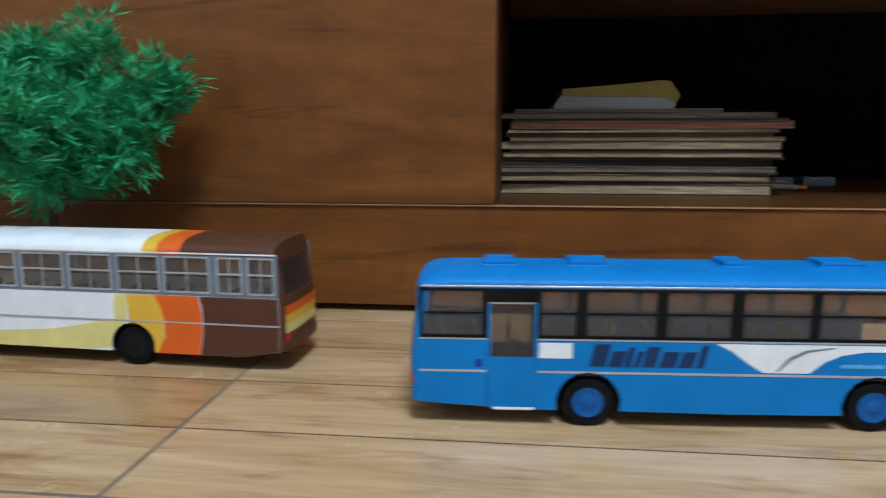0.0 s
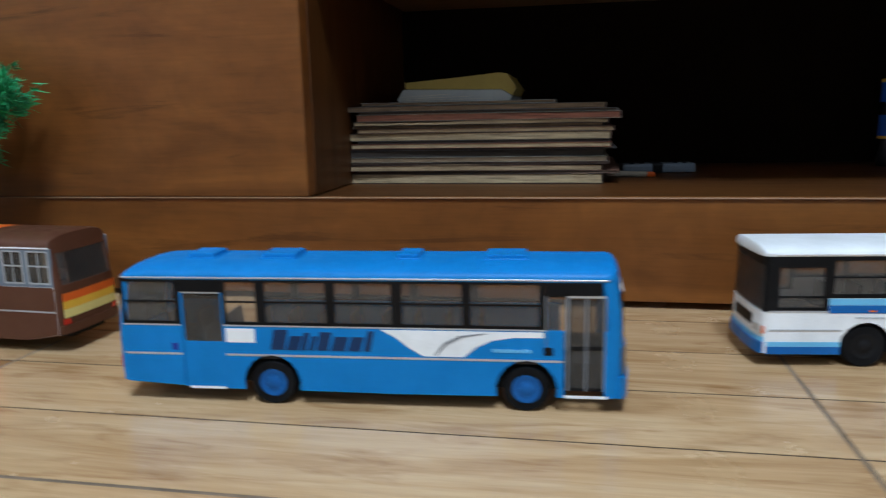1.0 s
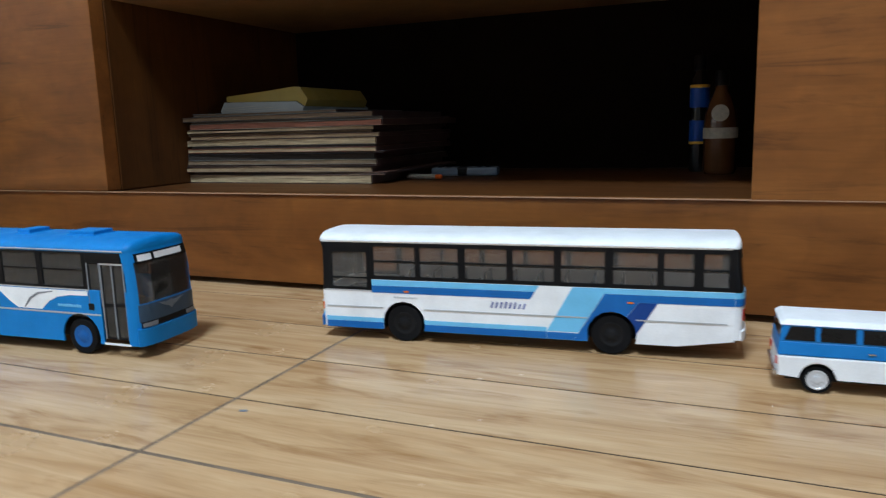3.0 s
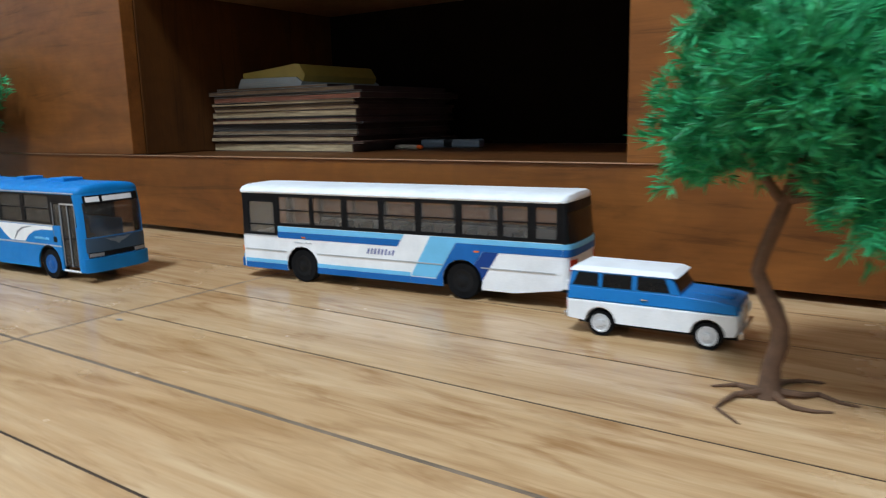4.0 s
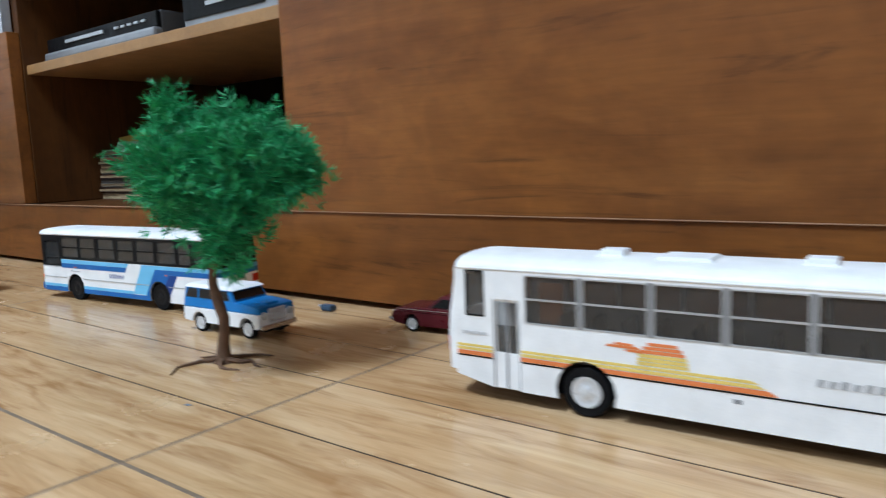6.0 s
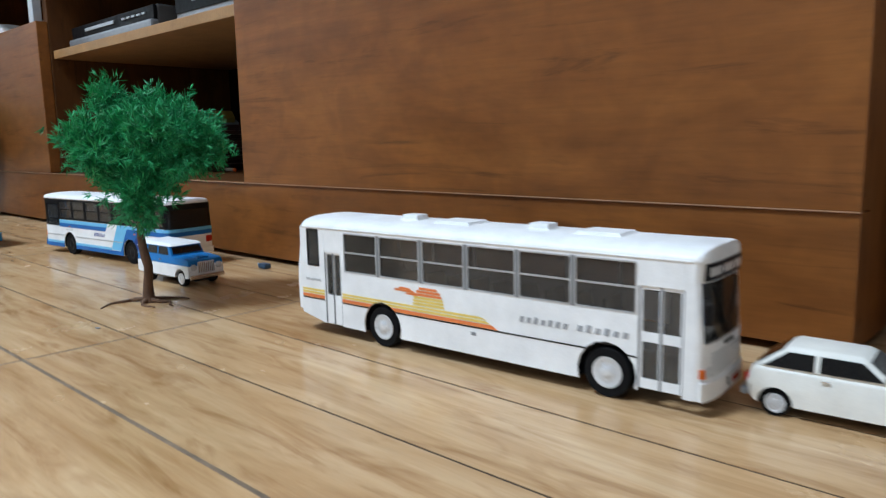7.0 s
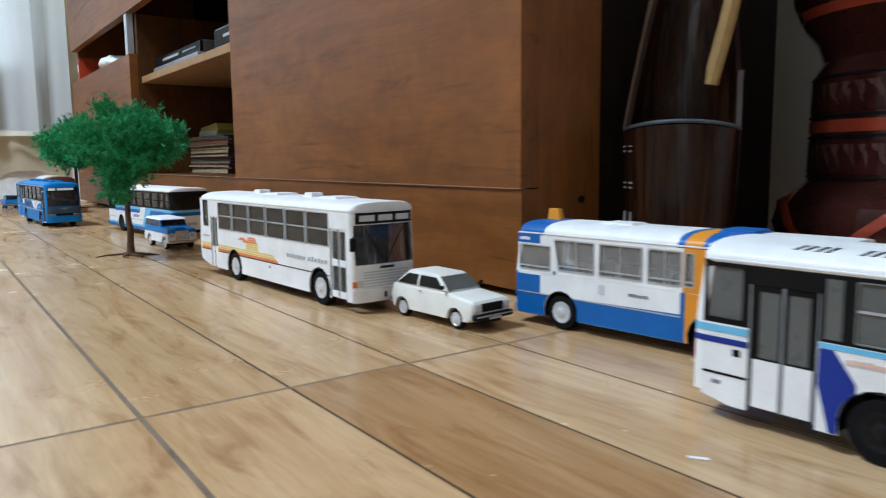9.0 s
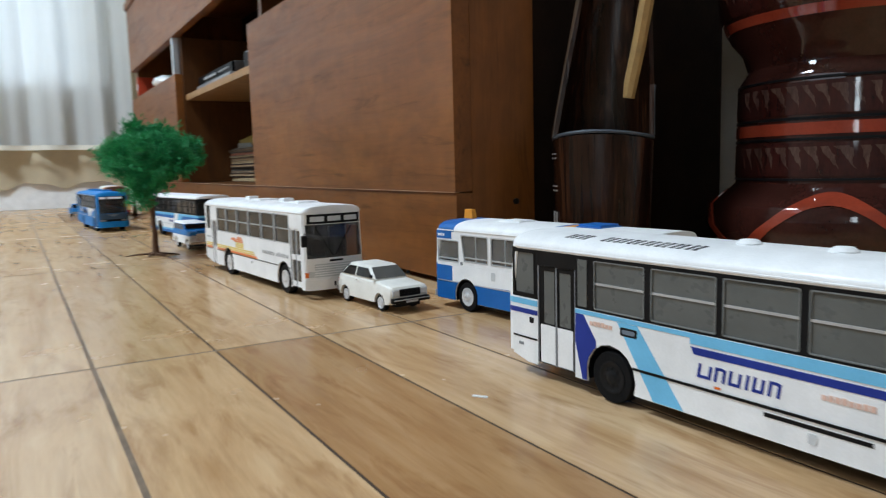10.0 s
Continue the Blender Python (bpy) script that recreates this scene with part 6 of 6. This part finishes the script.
tree(pose(-0.238, 0.634, 0), "model tree with bluish green tufted foliage on a thin trunk",
     [(0, 0, 0, 0.006), (0.001, 0, 0.02, 0.0045), (0.003, 0, 0.06, 0.004), (0.001, 0, 0.10, 0.0036), (0.006, 0, 0.15, 0.002)],
     [[(0.002, 0, 0.10, 0.0024), (0.03, -0.01, 0.13, 0.002), (0.065, -0.012, 0.15, 0.001)], [(0.002, 0, 0.105, 0.0024), (-0.03, -0.006, 0.13, 0.002), (-0.06, 0, 0.16, 0.001)], [(0.003, 0, 0.12, 0.0022), (0.02, 0.01, 0.17, 0.0016), (0.03, 0.01, 0.20, 0.001)], [(0.002, 0, 0.105, 0.0024), (0, -0.03, 0.13, 0.002), (0, -0.06, 0.15, 0.001)]],
     [((-0.006, -0.004, 0.160), (0.055, 0.052, 0.042)), ((0.049, -0.004, 0.150), (0.042, 0.046, 0.036)), ((-0.056, 0.002, 0.158), (0.045, 0.048, 0.038)), ((0.034, 0.012, 0.202), (0.030, 0.030, 0.024)),
      ((-0.016, 0.006, 0.192), (0.035, 0.036, 0.026)), ((0.084, 0.010, 0.172), (0.024, 0.030, 0.022)), ((0.018, -0.006, 0.122), (0.034, 0.034, 0.018)), ((-0.076, 0.010, 0.132), (0.026, 0.030, 0.020)), ((0.002, -0.056, 0.156), (0.042, 0.026, 0.034)), ((0.020, -0.030, 0.124), (0.026, 0.028, 0.016))],
     520, 8, 0.0115, 8, spread_roots(9, 7, 0.022, 0.034))

# ---- things beside the cabinet ----


def streaked(name):
    """Dark lacquered wood with upright reddish streaks."""
    m, nt, b = material(name)
    n = noise_tex(nt, coords(nt, (60, 60, 5)), 1.6, 5, 0.6, 0.8)
    fine = noise_tex(nt, coords(nt, (300, 300, 20)), 2.0, 3)
    base = ramp(nt, n, [(0.38, (0.012, 0.005, 0.003)), (0.54, (0.034, 0.012, 0.006)), (0.74, (0.10, 0.040, 0.018))])
    nt.links.new(blend(nt, 0.4, base, ramp(nt, fine, [(0.35, (0.5,) * 3), (0.6, (1, 1, 1))]), "MULTIPLY"), b.inputs["Base Color"])
    b.inputs["Roughness"].default_value = 0.24
    b.inputs["Specular IOR Level"].default_value = 0.3
    bump(nt, b, n, 0.35, 0.0015)
    return m


POLISHED = streaked("lacquered_dark_wood")
RIMGREY = paint("blue_grey_rim", (0.075, 0.09, 0.11), 0.4)
mortar = thing("wooden_vessel", pose(1.402, 0.830, 0), "polished dark wooden vessel with a blue-grey rim and high back", "vessel")


def swelled(bm):
    """The mouth is not level: its front swells upwards."""
    for v in bm.verts:
        if v.co.z > 0.125:
            v.co.z += 0.0055 * max(0.0, math.cos(math.atan2(v.co.y, v.co.x) - radians(-58))) ** 1.5
    return bm


part("bowl", swelled(lathe([(0.042, 0), (0.045, 0.004), (0.043, 0.03), (0.044, 0.06), (0.0455, 0.10), (0.0465, 0.1325), (0.042, 0.1335), (0.036, 0.09), (0.02, 0.07)], 44)), POLISHED, mortar, "", 1.0, True)
part("rim", swelled(lathe([(0.0425, 0.1337), (0.0468, 0.1337), (0.0472, 0.1352), (0.0460, 0.1366), (0.0430, 0.1362)], 44)), RIMGREY, mortar, "thin blue-grey rim", 1.0, True)


def high_back(o):
    """The back wall of the vessel: full height on one flank, falling to a low shoulder on the other."""
    def f(u, v):
        a = radians(35 + 195 * u)
        fall = min(1.0, max(0.0, (u - 0.05) / 0.30))
        top = 0.182 + 0.25 * fall * fall * (3 - 2 * fall)
        z = 0.137 + (top - 0.137) * v
        rise = max(0.0, z - 0.14)
        r = 0.0462 - 0.10 * rise + o
        return (r * math.cos(a) + 0.068 * rise, r * math.sin(a) + 0.073 * rise, z)
    return f


back = part("high_back", shell(high_back(0.0), high_back(-0.004), 40, 8), POLISHED, mortar, "high curved back wall", 1.0, True)
# Tan tube stands in for the gloss highlight along the back's flank.
part("edge_glint", tube([high_back(0.0003)(0.985, i / 10) for i in range(11)], [0.0014 + 0.00022 * i for i in range(11)], 8), mottled("tan_edge_glint", (0.13, 0.08, 0.046), 0.35, 70, 0.4), back, "tan strip standing in for the edge's gloss highlight", 1.0, True)
part("curled_lip", tube([high_back(0.0003)(0.03, i / 6) for i in range(7)], [0.0007] * 6 + [0.0016], 8), RIMGREY, back, "blue-grey curled lip", 1.0, True)
# Raised pale dashes stand in for window glints on the bowl.
for a in (-130, -112):
    for zz, h in ((0.122, 0.0007), (0.118, 0.0007), (0.092, 0.0007), (0.088, 0.0007), (0.062, 0.006), (0.046, 0.004)):
        rr = 0.0462 - 0.018 * (0.13 - zz)
        hw = 0.0016 if h < 0.001 else 0.0007
        part("glint_dash", cuboid(-hw, hw, -0.001, 0.0006, -h, h, 0.0003, 1), LAMPGLASS, mortar, "pale dash painted as a window glint").matrix_basis = pose(rr * math.cos(radians(a)), rr * math.sin(radians(a)), zz, 0, 0, a + 90)
CANE = mottled("split_bamboo", (0.52, 0.33, 0.13), 0.5, 60, 0.3)
stick = thing("bamboo_stick", pose(0, 0, 0), "pale split bamboo stick leaning in the wooden vessel", "stick")
part("cane", tube([(1.4170, 0.848, 0.1715), (1.4185, 0.849, 0.185), (1.4265, 0.850, 0.215), (1.437, 0.850, 0.256), (1.478, 0.850, 0.40)], [0.0055, 0.0065, 0.0065, 0.0065, 0.0065], 8), CANE, stick, "", 1.0, True)

CLAY = mottled("dark_glazed_clay", (0.046, 0.0135, 0.010), 0.05, 26, 0.5, 0.0001)
REDCLAY = mottled("red_glazed_clay", (0.30, 0.045, 0.022), 0.06, 30, 0.25, 0.0001)


def carved(name, z0, z1):
    """Dark glaze with a row of slanting flame points scratched into it."""
    m, nt, bs = material(name)
    tc = nt.nodes.new("ShaderNodeTexCoord")
    sep = nt.nodes.new("ShaderNodeSeparateXYZ")
    nt.links.new(tc.outputs["Object"], sep.inputs[0])

    def calc(op, a, q=None):
        n = nt.nodes.new("ShaderNodeMath")
        n.operation = op
        for k, v in ((0, a), (1, q)):
            if v is None:
                continue
            if isinstance(v, (int, float)):
                n.inputs[k].default_value = v
            else:
                nt.links.new(v, n.inputs[k])
        return n.outputs[0]
    ang = calc("ARCTAN2", sep.outputs[1], sep.outputs[0])
    wob = noise_tex(nt, coords(nt), 45, 4, 0.6)
    up = calc("MULTIPLY", calc("SUBTRACT", sep.outputs[2], z0), 1.0 / (z1 - z0))
    taper = calc("MULTIPLY", calc("SUBTRACT", up, 0.18), 1.0)
    lean = calc("MULTIPLY", sep.outputs[2], 55.0)
    tri = calc("PINGPONG", calc("ADD", calc("MULTIPLY", ang, 15.0), calc("ADD", lean, calc("MULTIPLY", wob, 3.0))), 1.0)
    fig = calc("MULTIPLY", calc("LESS_THAN", tri, taper), calc("LESS_THAN", up, 0.88))
    scr = noise_tex(nt, coords(nt, (1, 1, 0.25)), 170, 5, 0.75)
    fac = calc("MULTIPLY", fig, calc("MULTIPLY", calc("POWER", scr, 2.2), 2.2))
    nt.links.new(blend(nt, fac, ramp(nt, scr, [(0.3, (0.024, 0.007, 0.006)), (0.7, (0.055, 0.013, 0.010))]), (0.135, 0.080, 0.062)), bs.inputs["Base Color"])
    bs.inputs["Roughness"].default_value = 0.05
    bump(nt, bs, fac, 0.12, 0.0002)
    return m


vase = thing("clay_vase", pose(1.511, 1.045, 0), "large dark brown glazed clay vase with red and carved bands", "vase")
VP = [(0.085, 0), (0.100, 0.004), (0.122, 0.03), (0.130, 0.050), (0.125, 0.070), (0.108, 0.083), (0.1015, 0.090), (0.1000, 0.182), (0.097, 0.188), (0.092, 0.196), (0.097, 0.212), (0.108, 0.226), (0.118, 0.250), (0.122, 0.285), (0.112, 0.33), (0.085, 0.37), (0.06, 0.40), (0.055, 0.44), (0.068, 0.47), (0.062, 0.472), (0.048, 0.44), (0.05, 0.40)]
part("pot", lathe(VP, 72), CLAY, vase, "", 1.0, True)


def vase_band(z0, z1, mat, label="", o=0.0009):
    def rad(z):
        for (r0, h0), (r1, h1) in zip(VP, VP[1:]):
            if h0 <= z <= h1:
                return r0 + (r1 - r0) * (z - h0) / (h1 - h0)
        return 0.1
    n = 8
    zs = [z0 + (z1 - z0) * i / n for i in range(n + 1)]
    prof = [(rad(z0) - 0.001, z0)] + [(rad(q) + o, q) for q in zs] + [(rad(z1) - 0.001, z1)]
    part("band", lathe(prof, 72), mat, vase, label, 1.0, True)


vase_band(0.0925, 0.0945, BLACK)
vase_band(0.0965, 0.1255, carved("scratched_glazed_clay", 0.0965, 0.1255), "dark band with scratched figures")
vase_band(0.1275, 0.1300, BLACK)
vase_band(0.1325, 0.1430, REDCLAY, "orange-red painted band")
vase_band(0.1455, 0.1480, BLACK)
vase_band(0.150, 0.178, carved("scratched_glazed_clay", 0.150, 0.178), "dark band with scratched figures")
vase_band(0.180, 0.182, BLACK)
vase_band(0.232, 0.240, REDCLAY, "orange-red painted band")
vase_band(0.243, 0.292, carved("scratched_glazed_clay", 0.243, 0.292), "dark band with scratched figures")


def vase_arc(a_mid, a_half, z_low, z_top, w, mat, label):
    """A painted arch that follows the belly of the pot."""
    def rad(z):
        for (r0, h0), (r1, h1) in zip(VP, VP[1:]):
            if h0 <= z <= h1:
                return r0 + (r1 - r0) * (z - h0) / (h1 - h0)
        return 0.1

    def at(o):
        def f(u, v):
            a = radians(a_mid - a_half + 2 * a_half * u)
            z = z_low + (z_top - z_low) * (0.5 - 0.5 * math.cos(2 * math.pi * u)) ** 0.8 + (v - 0.5) * w
            r = rad(max(0.002, z)) + o
            return (r * math.cos(a), r * math.sin(a), z)
        return f
    part("arch_stripe", shell(at(0.0012), at(-0.001), 40, 6), mat, vase, label, 1.0, True)


for am in (-66, -146, 14, 94, 174):
    vase_arc(am, 40, 0.028, 0.078, 0.011, REDCLAY, "orange-red painted arch")

# ---- small marks on the floor ----
for x, y, a, w in ((0.466, 0.44, 20, 0.004), (1.625, 0.541, 35, 0.008), (0.905, 0.448, 10, 0.004)):
    chip = thing("paper_scrap", pose(x, y, 0.0001, 0, 0, a), "tiny pale paper scrap lying on the floor", "scrap")
    part("scrap", cuboid(-w / 2, w / 2, -0.0011, 0.0011, 0, 0.0003), WHITE if x > 1 else SLATE, chip)
cable = thing("cable_plug", pose(0.785, 0.672, 0), "small grey plug lying by the cabinet foot", "plug")
part("plug", cuboid(-0.007, 0.007, -0.004, 0.004, 0.0003, 0.006, 0.0018), INKSLATE, cable)
part("pin", cuboid(-0.012, -0.007, -0.001, 0.001, 0.003, 0.005), ALU, cable)

# ---- floor strips, last ----
GAP, LINE, DEEP = 0.0026, 0.0016, 0.006


def strip_mesh(w0, w1, mat=TILE):
    bm = cuboid(GAP / 2, TILE_L - GAP / 2, w0, STRIP - w1, -DEEP, 0)
    me = bpy.data.meshes.new("floor_strip")
    bm.to_mesh(me)
    bm.free()
    me.materials.append(mat)
    return me


def grout_line(x0, x1, y0, y1):
    part("grout_line", cuboid(x0, x1, y0, y1, -0.0013, -0.0001), GROUT, floor)


for i in range(-4, 4):
    grout_line(X_JOINT + TILE_L * i - GAP / 2, X_JOINT + TILE_L * i + GAP / 2, BACK_Y, WALL_Y)
for j in range(-4, 2):
    y = Y_JOINT + 7 * STRIP * j
    for i in range(-5, 4):
        grout_line(max(LEFT_X, X_JOINT + TILE_L * i + GAP / 2 + 0.0002), X_JOINT + TILE_L * (i + 1) - GAP / 2 - 0.0002, y - GAP / 2, y + GAP / 2)
kinds = {0: strip_mesh(GAP / 2, LINE / 2), 6: strip_mesh(LINE / 2, GAP / 2), 1: strip_mesh(LINE / 2, LINE / 2)}
dark = {0: strip_mesh(GAP / 2, LINE / 2, DARKTILE), 6: strip_mesh(LINE / 2, GAP / 2, DARKTILE), 1: strip_mesh(LINE / 2, LINE / 2, DARKTILE)}
rest = bmesh.new()
for i in range(-5, 4):
    for j in range(-30, 13):
        x, y = X_JOINT + TILE_L * i, Y_JOINT + STRIP * j
        if x + TILE_L < LEFT_X or y < BACK_Y or x > RIGHT_X - 0.2 or y + STRIP > WALL_Y + 0.06:
            continue
        if j >= -6 and i <= 2:
            ob = new("floor_strip", (dark if j == 1 and i in (0, -4) else kinds)[{0: 0, 6: 6}.get(j % 7, 1)])
            ob.location = (x, y, 0)
            ob.parent = floor
        else:
            bmesh.ops.create_cube(rest, size=1, matrix=Matrix.Translation((x + TILE_L / 2, y + STRIP / 2, -DEEP / 2)) @ Matrix.Diagonal((TILE_L - GAP, STRIP - LINE, DEEP, 1)))
tagged(part("floor_strips_behind", rest, TILE, floor), kind="stuff")
